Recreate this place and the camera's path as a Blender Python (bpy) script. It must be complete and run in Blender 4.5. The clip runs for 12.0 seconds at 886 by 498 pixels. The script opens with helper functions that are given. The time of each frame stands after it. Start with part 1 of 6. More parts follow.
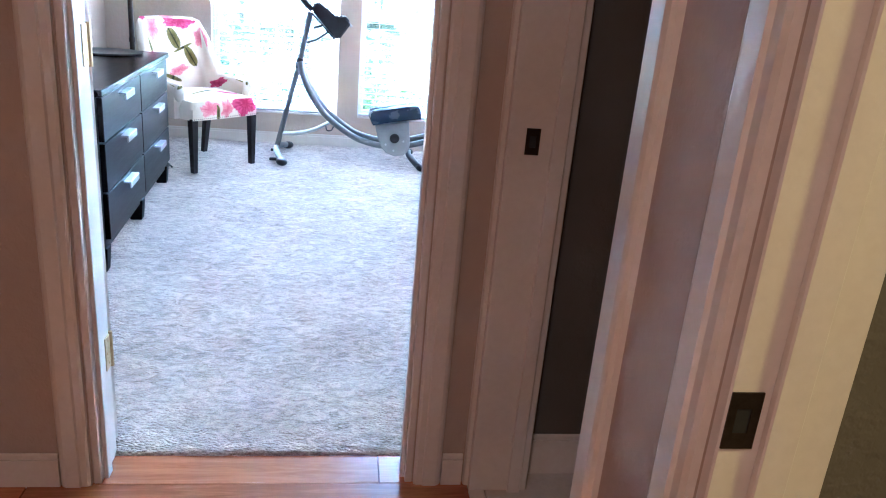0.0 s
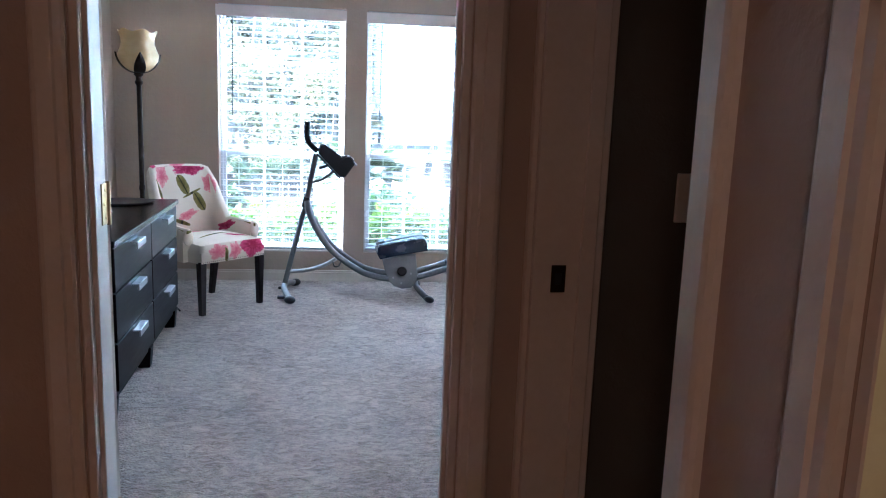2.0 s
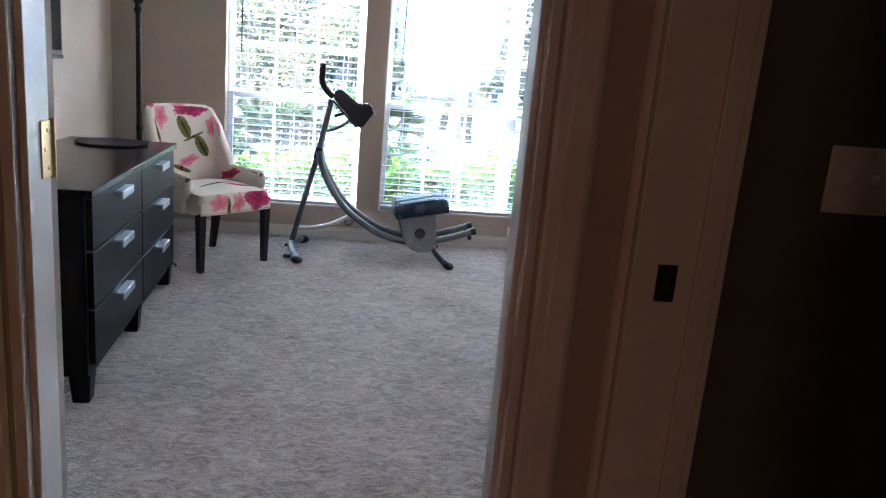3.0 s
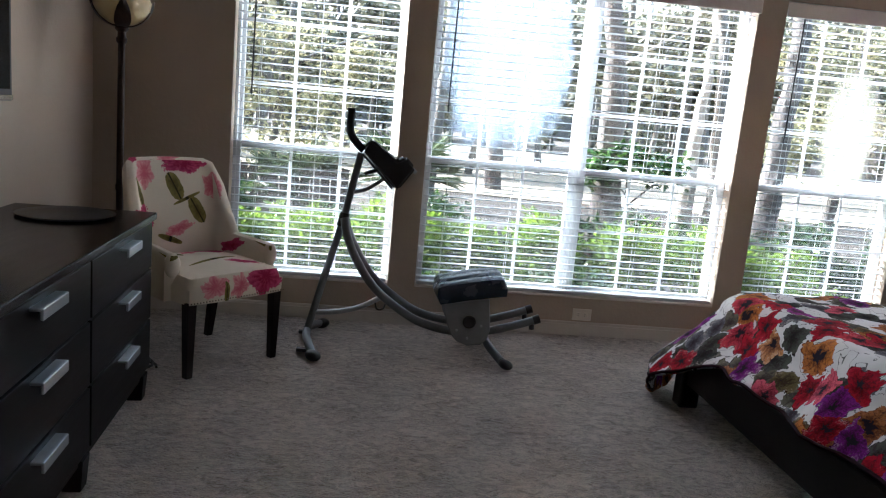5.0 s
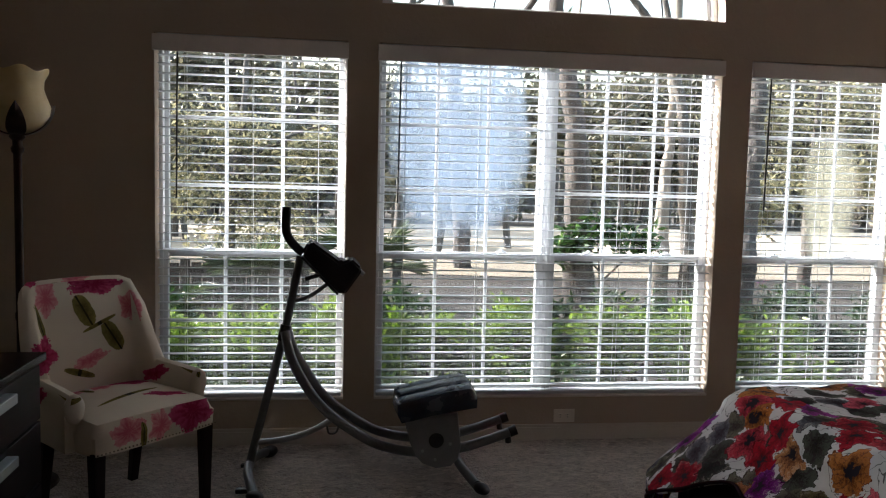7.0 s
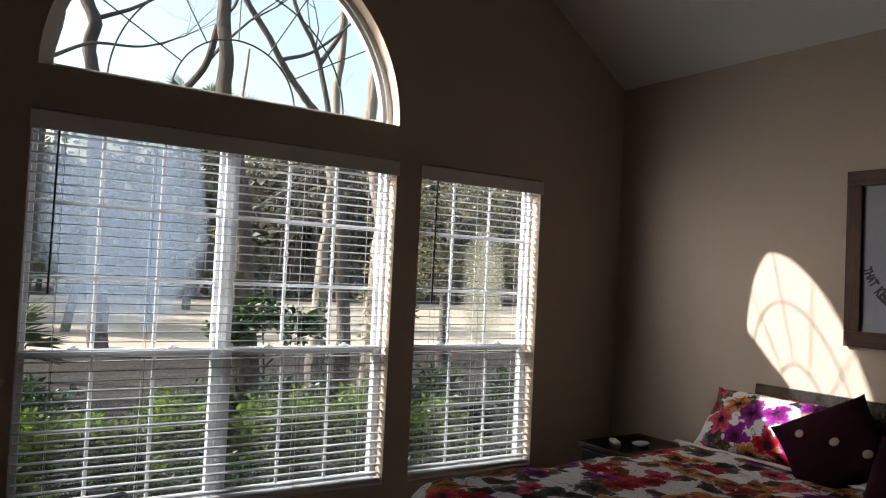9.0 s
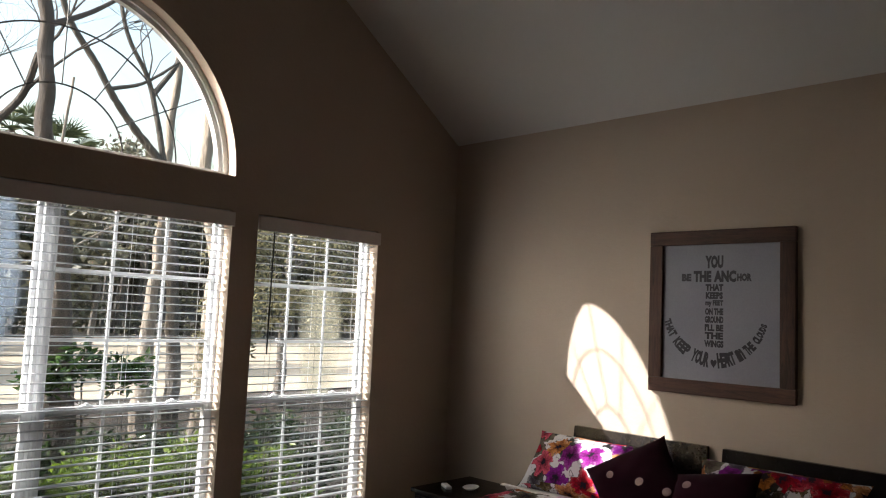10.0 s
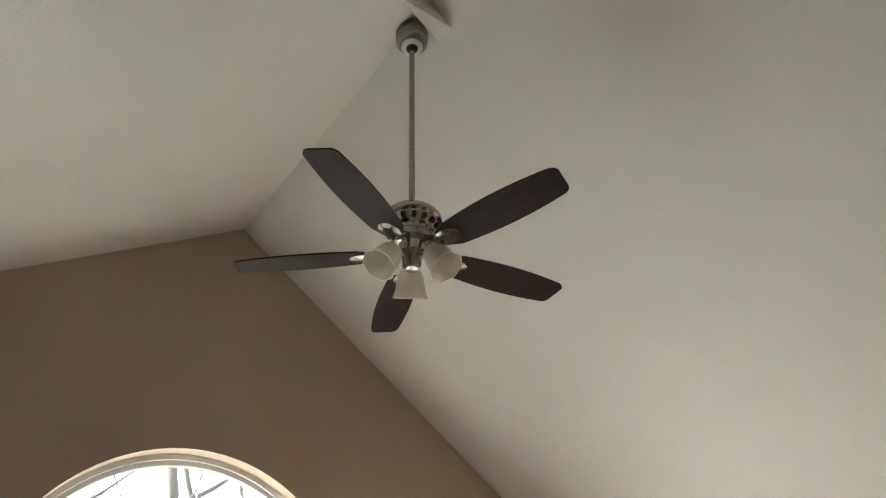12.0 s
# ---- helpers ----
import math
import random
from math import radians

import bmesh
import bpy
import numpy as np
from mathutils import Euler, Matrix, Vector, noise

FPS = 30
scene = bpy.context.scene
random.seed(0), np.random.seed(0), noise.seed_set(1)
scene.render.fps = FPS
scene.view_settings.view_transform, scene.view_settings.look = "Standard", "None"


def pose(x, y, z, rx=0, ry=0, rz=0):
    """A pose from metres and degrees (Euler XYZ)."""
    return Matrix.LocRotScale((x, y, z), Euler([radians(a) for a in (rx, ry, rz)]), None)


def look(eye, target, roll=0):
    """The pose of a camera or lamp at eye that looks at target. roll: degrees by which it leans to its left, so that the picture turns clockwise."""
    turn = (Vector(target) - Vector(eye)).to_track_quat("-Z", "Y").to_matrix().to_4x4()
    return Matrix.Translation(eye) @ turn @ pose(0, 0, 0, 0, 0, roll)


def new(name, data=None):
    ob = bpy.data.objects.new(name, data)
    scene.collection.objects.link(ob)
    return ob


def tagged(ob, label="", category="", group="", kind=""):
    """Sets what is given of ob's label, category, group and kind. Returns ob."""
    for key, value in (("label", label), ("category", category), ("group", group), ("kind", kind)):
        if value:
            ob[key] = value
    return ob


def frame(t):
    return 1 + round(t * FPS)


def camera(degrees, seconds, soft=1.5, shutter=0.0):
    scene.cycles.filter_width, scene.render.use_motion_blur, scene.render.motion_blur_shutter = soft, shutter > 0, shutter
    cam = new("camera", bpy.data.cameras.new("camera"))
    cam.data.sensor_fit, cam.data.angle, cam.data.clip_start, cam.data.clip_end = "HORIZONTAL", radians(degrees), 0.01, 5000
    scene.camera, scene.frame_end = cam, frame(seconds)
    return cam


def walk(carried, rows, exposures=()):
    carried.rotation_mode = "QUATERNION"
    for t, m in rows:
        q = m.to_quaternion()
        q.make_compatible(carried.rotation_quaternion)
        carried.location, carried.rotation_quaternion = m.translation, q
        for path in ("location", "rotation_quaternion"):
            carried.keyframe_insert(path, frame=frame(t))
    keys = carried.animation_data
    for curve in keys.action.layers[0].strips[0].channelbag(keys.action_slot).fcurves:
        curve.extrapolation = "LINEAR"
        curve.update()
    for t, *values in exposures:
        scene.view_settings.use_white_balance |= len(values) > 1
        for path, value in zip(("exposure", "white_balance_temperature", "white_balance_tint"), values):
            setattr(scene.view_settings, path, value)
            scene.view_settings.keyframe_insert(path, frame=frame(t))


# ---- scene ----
cam = camera(61.5, 12.0, soft=1.1)
PATH = [
    (0, (-0.101, -5.818, 1.231), (0.176, -3.95, 0.572), 5.0),
    (0.5, (-0.151, -5.869, 1.24), (0.239, -3.993, 0.667), 7.9),
    (1, (-0.129, -5.813, 1.253), (0.181, -3.861, 0.948), 4.8),
    (1.5, (-0.147, -5.794, 1.254), (0.147, -3.844, 0.925), 3.1),
    (2, (-0.145, -5.755, 1.253), (0.117, -3.8, 0.917), 2.1),
    (2.5, (-0.151, -5.531, 1.246), (0.094, -3.583, 0.863), 4.3),
    (3, (-0.18, -5.299, 1.217), (0.066, -3.367, 0.762), 4.9),
    (4.8, (-0.28, -4.323, 1.258), (-0.081, -2.375, 0.849), 5.5),
    (5, (-0.27, -4.242, 1.233), (-0.077, -2.283, 0.878), 5.3),
    (5.5, (-0.249, -4.022, 1.267), (0.01, -2.057, 1.001), 4.3),
    (6, (-0.173, -3.903, 1.289), (0.091, -1.935, 1.047), 0.7),
    (6.5, (-0.126, -3.837, 1.297), (0.087, -1.862, 1.073), 0.6),
    (6.7, (-0.123, -3.823, 1.28), (0.087, -1.844, 1.083), 0.9),
    (8.3, (-0.292, -3.634, 1.457), (0.397, -1.757, 1.499), 2.3),
    (8.5, (-0.26, -3.605, 1.441), (0.499, -1.756, 1.496), 2.0),
    (9, (-0.279, -3.636, 1.396), (0.833, -1.975, 1.471), 2.7),
    (9.5, (-0.268, -3.710, 1.430), (1.072, -2.229, 1.526), 3.6),
    (10, (-0.319, -3.725, 1.508), (1.109, -2.337, 1.687), 2.5),
    (10.5, (-0.416, -3.699, 1.672), (1.045, -2.422, 2.136), 0.7),
    (10.8, (-0.423, -3.701, 1.629), (0.992, -2.519, 2.404), -0.6),
    (11, (-0.385, -3.715, 1.618), (0.949, -2.574, 2.575), -1.0),
    (11.5, (-0.350, -3.694, 1.627), (0.850, -2.596, 2.791), -1.3),
    (12, (-0.372, -3.672, 1.628), (0.604, -2.408, 2.833), -1.8),
]
walk(cam, [(t, look(eye, target, roll)) for t, eye, target, roll in PATH],
     exposures=[(0.0, 6.68, 4000, 4), (1.0, 5.85, 4150, 5), (1.5, 5.35, 4250, 6), (2.5, 5.0, 4450, 6), (3.2, 4.7, 4750, 7),
                (4.8, 3.4, 5150, 8), (5.5, 2.85, 5400, 8), (6.5, 2.42, 5650, 10), (8.3, 1.35, 5800, 10), (9.5, 1.2, 6000, 12), (10.0, 1.45, 6050, 11),
                (10.5, 1.95, 6150, 10), (10.8, 2.4, 6200, 10), (11.0, 2.72, 6200, 9), (11.3, 3.2, 6050, 3), (12.0, 3.92, 6000, 3)])

# ---- daylight: low winter sun from outside, through the arched window ----
SUN_WAY = Vector((1.0, -0.563, -0.590))
sun = new("sun", bpy.data.lights.new("sun", "SUN"))
sun.data.energy, sun.data.angle, sun.data.color = 5.0, radians(0.5), (1.0, 0.94, 0.85)
sun.matrix_world = look((-20, 12, 14), Vector((-20, 12, 14)) + SUN_WAY)
world = bpy.data.worlds.new("sky")
scene.world = world
world.use_nodes = True
wn = world.node_tree.nodes
sky = wn.new("ShaderNodeTexSky")
sky.sky_type, sky.sun_disc = "NISHITA", False
sky.air_density, sky.dust_density, sky.ozone_density = 1.8, 4.0, 0.6
sky.sun_elevation, sky.sun_rotation = radians(27.2), radians(-60.6)
world.node_tree.links.new(sky.outputs[0], wn["Background"].inputs[0])
wn["Background"].inputs[1].default_value = 0.15


def lamp_in_room(name, at, watts, color, size):
    ob = new(name, bpy.data.lights.new(name, "AREA"))
    ob.data.energy, ob.data.color, ob.data.shape, ob.data.size = watts, color, "DISK", size
    ob.matrix_world = pose(*at)
    return ob


# ceiling lamps of the hall and of the side room
lamp_in_room("hall_lamp", (-0.5, -6.6, 2.36), 0.32, (1.0, 0.50, 0.24), 0.3)
lamp_in_room("side_room_lamp", (1.3, -5.9, 2.36), 0.40, (1.0, 0.62, 0.13), 0.3)


# ---- materials ----
class Net:
    """A node material being wired up."""

    def __init__(self, name):
        self.mat = bpy.data.materials.new(name)
        self.mat.use_nodes = True
        self.tree = self.mat.node_tree
        self.n, self.l = self.tree.nodes, self.tree.links
        self.bsdf = self.n["Principled BSDF"]
        self.out = self.n["Material Output"]

    def put(self, socket, v):
        if isinstance(v, bpy.types.NodeSocket):
            self.l.new(v, socket)
        elif v is not None:
            socket.default_value = (*v, 1.0) if isinstance(v, tuple) and len(v) == 3 and socket.type == "RGBA" else v

    def coord(self, kind="Object"):
        return self.n.new("ShaderNodeTexCoord").outputs[kind]

    def scaled(self, vec, s):
        m = self.n.new("ShaderNodeMapping")
        self.l.new(vec, m.inputs[0])
        m.inputs["Scale"].default_value = s if isinstance(s, tuple) else (s, s, s)
        return m.outputs[0]

    def noise(self, vec, scale, detail=4.0, rough=0.6, warp=0.0, color=False):
        t = self.n.new("ShaderNodeTexNoise")
        self.put(t.inputs["Vector"], vec)
        t.inputs["Scale"].default_value, t.inputs["Detail"].default_value = scale, detail
        t.inputs["Roughness"].default_value, t.inputs["Distortion"].default_value = rough, warp
        return t.outputs["Color" if color else "Fac"]

    def math(self, op, a, b=None, c=None):
        t = self.n.new("ShaderNodeMath")
        t.operation = op
        for s, v in zip(t.inputs, (a, b, c)):
            self.put(s, v)
        return t.outputs[0]

    def vmath(self, op, a, b=None):
        t = self.n.new("ShaderNodeVectorMath")
        t.operation = op
        self.put(t.inputs[0], a)
        self.put(t.inputs[1], b)
        return t.outputs["Value" if op in ("LENGTH", "DOT_PRODUCT", "DISTANCE") else "Vector"]

    def ramp(self, fac, stops, kind="LINEAR"):
        t = self.n.new("ShaderNodeValToRGB")
        t.color_ramp.interpolation = kind
        e = t.color_ramp.elements
        while len(e) < len(stops):
            e.new(0.5)
        for el, (p, c) in zip(e, stops):
            el.position, el.color = p, (*c, 1.0) if isinstance(c, tuple) else (c, c, c, 1.0)
        self.put(t.inputs[0], fac)
        return t.outputs[0]

    def mix(self, fac, a, b, mode="MIX"):
        t = self.n.new("ShaderNodeMix")
        t.data_type, t.blend_type = "RGBA", mode
        self.put(t.inputs[0], fac)
        self.put(t.inputs[6], a)
        self.put(t.inputs[7], b)
        return t.outputs[2]

    def bump(self, height, strength, distance=0.01, normal=None):
        t = self.n.new("ShaderNodeBump")
        t.inputs["Strength"].default_value, t.inputs["Distance"].default_value = strength, distance
        self.put(t.inputs["Height"], height)
        if normal is not None:
            self.put(t.inputs["Normal"], normal)
        return t.outputs[0]

    def set(self, **kw):
        names = dict(color="Base Color", rough="Roughness", metal="Metallic", normal="Normal", trans="Transmission Weight",
                     ior="IOR", coat="Coat Weight", sheen="Sheen Weight", spec="Specular IOR Level")
        for k, v in kw.items():
            self.put(self.bsdf.inputs[names[k]], v)
        return self.mat


def surf(name, dark, light, rough=0.6, scale=6.0, fine=60.0, bump=0.1, metal=0.0, dist=0.004, spread=0.18, coat=0.0, stretch=None):
    """A surface with coarse and fine variation of colour, roughness and relief."""
    k = Net(name)
    v = k.coord()
    if stretch:
        v = k.scaled(v, stretch)
    a, b = k.noise(v, scale, 5.0), k.noise(v, fine, 3.0)
    both = k.math("ADD", k.math("MULTIPLY", a, 0.65), k.math("MULTIPLY", b, 0.35))
    col = k.mix(k.ramp(both, [(0.36, 0.0), (0.64, 1.0)]), dark, light)
    r = k.math("ADD", rough - spread / 2, k.math("MULTIPLY", a, spread))
    return k.set(color=col, rough=r, metal=metal, normal=k.bump(b, bump, dist), coat=coat)


def wall_paint(name, dark, light):
    k = Net(name)
    v = k.coord()
    a, b, c = k.noise(v, 1.3, 3.0), k.noise(v, 34.0, 3.0), k.noise(v, 190.0, 2.0)
    col = k.mix(k.math("ADD", k.math("MULTIPLY", a, 0.7), k.math("MULTIPLY", b, 0.3)), dark, light)
    lumps = k.ramp(b, [(0.45, 0.0), (0.62, 1.0)])
    n = k.bump(lumps, 0.16, 0.004, k.bump(c, 0.12, 0.002))
    return k.set(color=col, rough=k.math("ADD", 0.62, k.math("MULTIPLY", b, 0.2)), normal=n, spec=0.3)


def wood(name, dark, light, rough, along="x", grain=9.0, coat=0.0, bump=0.08, spec=0.3):
    k = Net(name)
    squeeze = {"x": (1.0, 12.0, 12.0), "y": (12.0, 1.0, 12.0), "z": (12.0, 12.0, 1.0)}[along]
    info = k.n.new("ShaderNodeObjectInfo").outputs["Random"]
    v = k.vmath("ADD", k.scaled(k.coord(), squeeze), k.math("MULTIPLY", info, 37.0))
    a, b = k.noise(v, grain, 6.0, 0.65, 1.2), k.noise(v, grain * 8, 3.0)
    tone = k.math("ADD", k.math("MULTIPLY", a, 0.8), k.math("MULTIPLY", b, 0.2))
    tone = k.math("ADD", tone, k.math("MULTIPLY", k.math("SUBTRACT", info, 0.5), 0.22))
    col = k.mix(k.ramp(tone, [(0.34, 0.0), (0.66, 1.0)]), dark, light)
    return k.set(color=col, rough=k.math("ADD", rough - 0.06, k.math("MULTIPLY", a, 0.14)), normal=k.bump(b, bump, 0.002), coat=coat, spec=spec)


def petals(k, uv, size, count, lobes, reach, shift):
    """Distance-like field of lobed blossoms scattered on the cloth: below 1 inside. Also gives a random number per blossom and the radius."""
    w = k.vmath("ADD", uv, (shift, shift * 0.7, 0.0))
    wob = k.vmath("SCALE", k.vmath("SUBTRACT", k.noise(w, 3.2 / size, 3.0, color=True), (0.5, 0.5, 0.5)))
    wob.node.inputs["Scale"].default_value = size * 0.55
    w = k.vmath("ADD", w, wob)
    vor = k.n.new("ShaderNodeTexVoronoi")
    vor.voronoi_dimensions, vor.inputs["Scale"].default_value = "2D", 1.0 / size
    vor.inputs["Randomness"].default_value = 0.85
    k.l.new(w, vor.inputs["Vector"])
    rnd = k.n.new("ShaderNodeSeparateColor")
    k.l.new(vor.outputs["Color"], rnd.inputs[0])
    d = k.n.new("ShaderNodeSeparateXYZ")
    k.l.new(k.vmath("SUBTRACT", w, vor.outputs["Position"]), d.inputs[0])
    angle = k.math("ARCTAN2", d.outputs[1], d.outputs[0])
    spin = k.math("ADD", k.math("MULTIPLY", angle, float(lobes)), k.math("MULTIPLY", rnd.outputs[1], 40.0))
    lobe = k.math("ADD", 1.0, k.math("MULTIPLY", k.math("COSINE", spin), 0.26))
    r = k.math("DIVIDE", vor.outputs["Distance"], k.math("MULTIPLY", lobe, reach))
    keep = k.math("GREATER_THAN", rnd.outputs[2], 1.0 - count)
    inside = k.math("MULTIPLY", k.math("LESS_THAN", r, 1.0), keep)
    streak = k.noise(w, 18.0 / size, 2.0)
    return inside, rnd.outputs[0], r, streak, spin


def floral(name, base, base2, flowers, leaves, size, f_count, l_count, rough=0.9):
    """Printed cotton: painted blossoms, veined leaves and fine ink strokes over a pale ground."""
    k = Net(name)
    uv = k.coord("UV")
    weave = k.noise(uv, 900.0, 2.0)
    col = k.mix(k.noise(uv, 14.0, 4.0), base, base2)
    strokes = k.math("LESS_THAN", k.math("ABSOLUTE", k.math("SUBTRACT", k.noise(uv, 0.9 / size, 2.0, 0.5, 1.6), 0.5)), 0.007)
    col = k.mix(k.math("MULTIPLY", strokes, 0.8), col, (0.02, 0.018, 0.02))
    for tones, sz, count, lobes, reach, shift, core in ((leaves, size * 0.85, l_count, 2, 0.66, 3.7, 0.06), (flowers[0], size * 1.1, f_count, 5, 0.60, 8.3, 0.24), (flowers[1], size, f_count, 5, 0.58, 0.0, 0.2)):
        inside, rnd, r, streak, spin = petals(k, uv, sz, count, lobes, reach, shift)
        tone = k.ramp(rnd, [(i / len(tones), c) for i, c in enumerate(tones)], "CONSTANT")
        deep = k.mix(1.0, tone, (0.30, 0.22, 0.25), "MULTIPLY")
        wash = k.math("ADD", k.math("MULTIPLY", r, 0.75), k.math("MULTIPLY", k.math("SUBTRACT", streak, 0.5), 1.1))
        tone = k.mix(k.ramp(wash, [(0.15, 0.0), (0.55, 1.0)]), deep, tone)
        pale = k.mix(0.35, tone, (0.7, 0.6, 0.52))
        tone = k.mix(k.ramp(k.math("ADD", wash, k.math("MULTIPLY", rnd, 0.25)), [(0.78, 0.0), (1.05, 1.0)]), tone, pale)
        vein = k.math("GREATER_THAN", k.math("SINE", k.math("ADD", k.math("MULTIPLY", spin, 3.0), k.math("MULTIPLY", streak, 5.0))), 0.86)
        tone = k.mix(k.math("MULTIPLY", vein, 0.55), tone, (0.03, 0.012, 0.02))
        tone = k.mix(k.math("GREATER_THAN", r, 0.94), tone, deep)
        tone = k.mix(k.math("LESS_THAN", r, core), tone, (0.018, 0.012, 0.02))
        col = k.mix(inside, col, tone)
    return k.set(color=col, rough=rough, spec=0.08, normal=k.bump(weave, 0.12, 0.001, k.bump(k.noise(uv, 26.0, 3.0), 0.25, 0.006)))


def leaf_mat(name, dark, light, gloss=0.4, through_light=0.45, glow=0.0):
    k = Net(name)
    isl = k.n.new("ShaderNodeNewGeometry").outputs["Random Per Island"]
    col = k.mix(isl, dark, light)
    k.set(color=col, rough=gloss)
    tr = k.n.new("ShaderNodeBsdfTranslucent")
    k.l.new(k.mix(glow, col, (0.27, 0.40, 0.05)), tr.inputs[0])
    ms = k.n.new("ShaderNodeMixShader")
    ms.inputs[0].default_value = through_light
    k.l.new(k.bsdf.outputs[0], ms.inputs[1])
    k.l.new(tr.outputs[0], ms.inputs[2])
    k.l.new(ms.outputs[0], k.out.inputs[0])
    return k.mat


def bark_mat(name, dark, light, scale=7.0):
    k = Net(name)
    v = k.scaled(k.coord(), (1.0, 1.0, 0.22))
    a, b = k.noise(v, scale, 6.0, 0.7, 0.8), k.noise(v, scale * 5, 4.0)
    col = k.mix(k.ramp(k.math("ADD", k.math("MULTIPLY", a, 0.7), k.math("MULTIPLY", b, 0.3)), [(0.35, 0.0), (0.65, 1.0)]), dark, light)
    return k.set(color=col, rough=0.92, normal=k.bump(a, 0.9, 0.05, k.bump(b, 0.5, 0.01)))


M = {}
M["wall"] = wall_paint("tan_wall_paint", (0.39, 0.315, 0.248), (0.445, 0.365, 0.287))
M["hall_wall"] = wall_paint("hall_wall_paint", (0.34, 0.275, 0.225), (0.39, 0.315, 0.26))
# dimness of the unlit bathroom is put into this wall colour; true tone unknown
M["bath_wall"] = wall_paint("bath_wall_darkened", (0.09, 0.079, 0.064), (0.11, 0.096, 0.078))
M["ceiling"] = wall_paint("ceiling_paint", (0.60, 0.585, 0.55), (0.66, 0.645, 0.61))
M["trim"] = surf("white_trim_paint", (0.56, 0.51, 0.45), (0.63, 0.58, 0.52), 0.38, 3.0, 70.0, 0.06)
M["vinyl"] = surf("white_vinyl", (0.62, 0.63, 0.64), (0.68, 0.69, 0.69), 0.35, 4.0, 90.0, 0.04)
M["slat"] = surf("white_faux_wood_slat", (0.52, 0.535, 0.56), (0.58, 0.595, 0.62), 0.42, 5.0, 60.0, 0.05, stretch=(0.3, 4.0, 4.0))
M["valance"] = surf("painted_valance", (0.68, 0.63, 0.60), (0.74, 0.69, 0.66), 0.45, 5.0, 60.0, 0.05)
M["espresso"] = wood("espresso_stained_wood", (0.0035, 0.0025, 0.0028), (0.009, 0.006, 0.006), 0.38, "x", 5.0, 0.0, 0.01, spec=0.10)
M["espresso_top"] = wood("polished_espresso_wood", (0.006, 0.004, 0.004), (0.010, 0.007, 0.0065), 0.22, "x", 4.0, 0.0, 0.004, spec=0.2)
M["black_leg"] = wood("dark_leg_wood", (0.006, 0.004, 0.004), (0.014, 0.009, 0.008), 0.4, "z", 6.0, 0.0)
M["nickel"] = surf("brushed_nickel", (0.30, 0.275, 0.24), (0.44, 0.41, 0.37), 0.20, 8.0, 220.0, 0.05, 1.0, stretch=(1, 1, 8))
M["satin_pull"] = surf("satin_aluminium_pull", (0.36, 0.365, 0.38), (0.46, 0.465, 0.48), 0.42, 9.0, 260.0, 0.05, 1.0)
M["brass"] = surf("worn_brass", (0.50, 0.36, 0.17), (0.68, 0.52, 0.28), 0.32, 18.0, 160.0, 0.1, 1.0)
M["bronze"] = surf("oiled_bronze", (0.018, 0.012, 0.010), (0.045, 0.030, 0.022), 0.42, 10.0, 120.0, 0.12, 0.75)
M["grey_steel"] = surf("silver_painted_steel", (0.135, 0.14, 0.15), (0.19, 0.195, 0.205), 0.34, 9.0, 160.0, 0.06, 0.55)
M["grey_plastic"] = surf("grey_plastic", (0.19, 0.195, 0.205), (0.25, 0.255, 0.265), 0.5, 9.0, 190.0, 0.08)
M["black_foam"] = surf("black_foam", (0.006, 0.006, 0.007), (0.016, 0.016, 0.018), 0.7, 20.0, 260.0, 0.2)
M["black_plastic"] = surf("black_plastic", (0.008, 0.008, 0.009), (0.018, 0.018, 0.020), 0.4, 12.0, 200.0, 0.1)
# blue reflection on the glossy seat is mixed into its dark base colour
M["vinyl_pad"] = surf("vinyl_pad_blue_sheen", (0.006, 0.013, 0.030), (0.014, 0.030, 0.062), 0.26, 8.0, 220.0, 0.18)
M["maroon"] = surf("maroon_cotton", (0.010, 0.0010, 0.0040), (0.022, 0.0022, 0.008), 0.9, 7.0, 300.0, 0.3)
M["maroon"].node_tree.nodes["Principled BSDF"].inputs["Specular IOR Level"].default_value = 0.12
M["button"] = surf("pale_covered_button", (0.22, 0.15, 0.125), (0.30, 0.21, 0.175), 0.7, 20.0, 200.0, 0.15)
M["sheet"] = surf("white_bed_linen", (0.66, 0.63, 0.60), (0.74, 0.71, 0.68), 0.9, 8.0, 260.0, 0.2)
M["mattress"] = surf("mattress_ticking", (0.60, 0.57, 0.52), (0.68, 0.65, 0.60), 0.9, 8.0, 200.0, 0.2)
M["rustic"] = wood("rustic_brown_wood", (0.022, 0.010, 0.007), (0.085, 0.038, 0.023), 0.55, "z", 5.0, 0.0, 0.5)
M["rustic_y"] = wood("rustic_brown_wood_across", (0.022, 0.010, 0.007), (0.085, 0.038, 0.023), 0.55, "y", 5.0, 0.0, 0.5)
M["paper"] = surf("grey_white_paper", (0.19, 0.188, 0.222), (0.23, 0.228, 0.262), 0.6, 3.0, 120.0, 0.05)
M["ink"] = surf("black_ink", (0.012, 0.010, 0.016), (0.022, 0.018, 0.026), 0.6, 30.0, 200.0, 0.02)
M["blade"] = wood("dark_walnut_blade", (0.014, 0.007, 0.006), (0.032, 0.017, 0.014), 0.5, "x", 5.0, 0.0, spec=0.08)
M["plate"] = surf("ivory_plate_plastic", (0.70, 0.64, 0.56), (0.76, 0.70, 0.62), 0.4, 6.0, 120.0, 0.03)
M["slot"] = surf("dark_slot", (0.008, 0.008, 0.008), (0.015, 0.015, 0.015), 0.7)
M["screen"] = surf("black_screen_glass", (0.004, 0.004, 0.005), (0.007, 0.007, 0.008), 0.12, 4.0, 50.0, 0.0, spread=0.04)
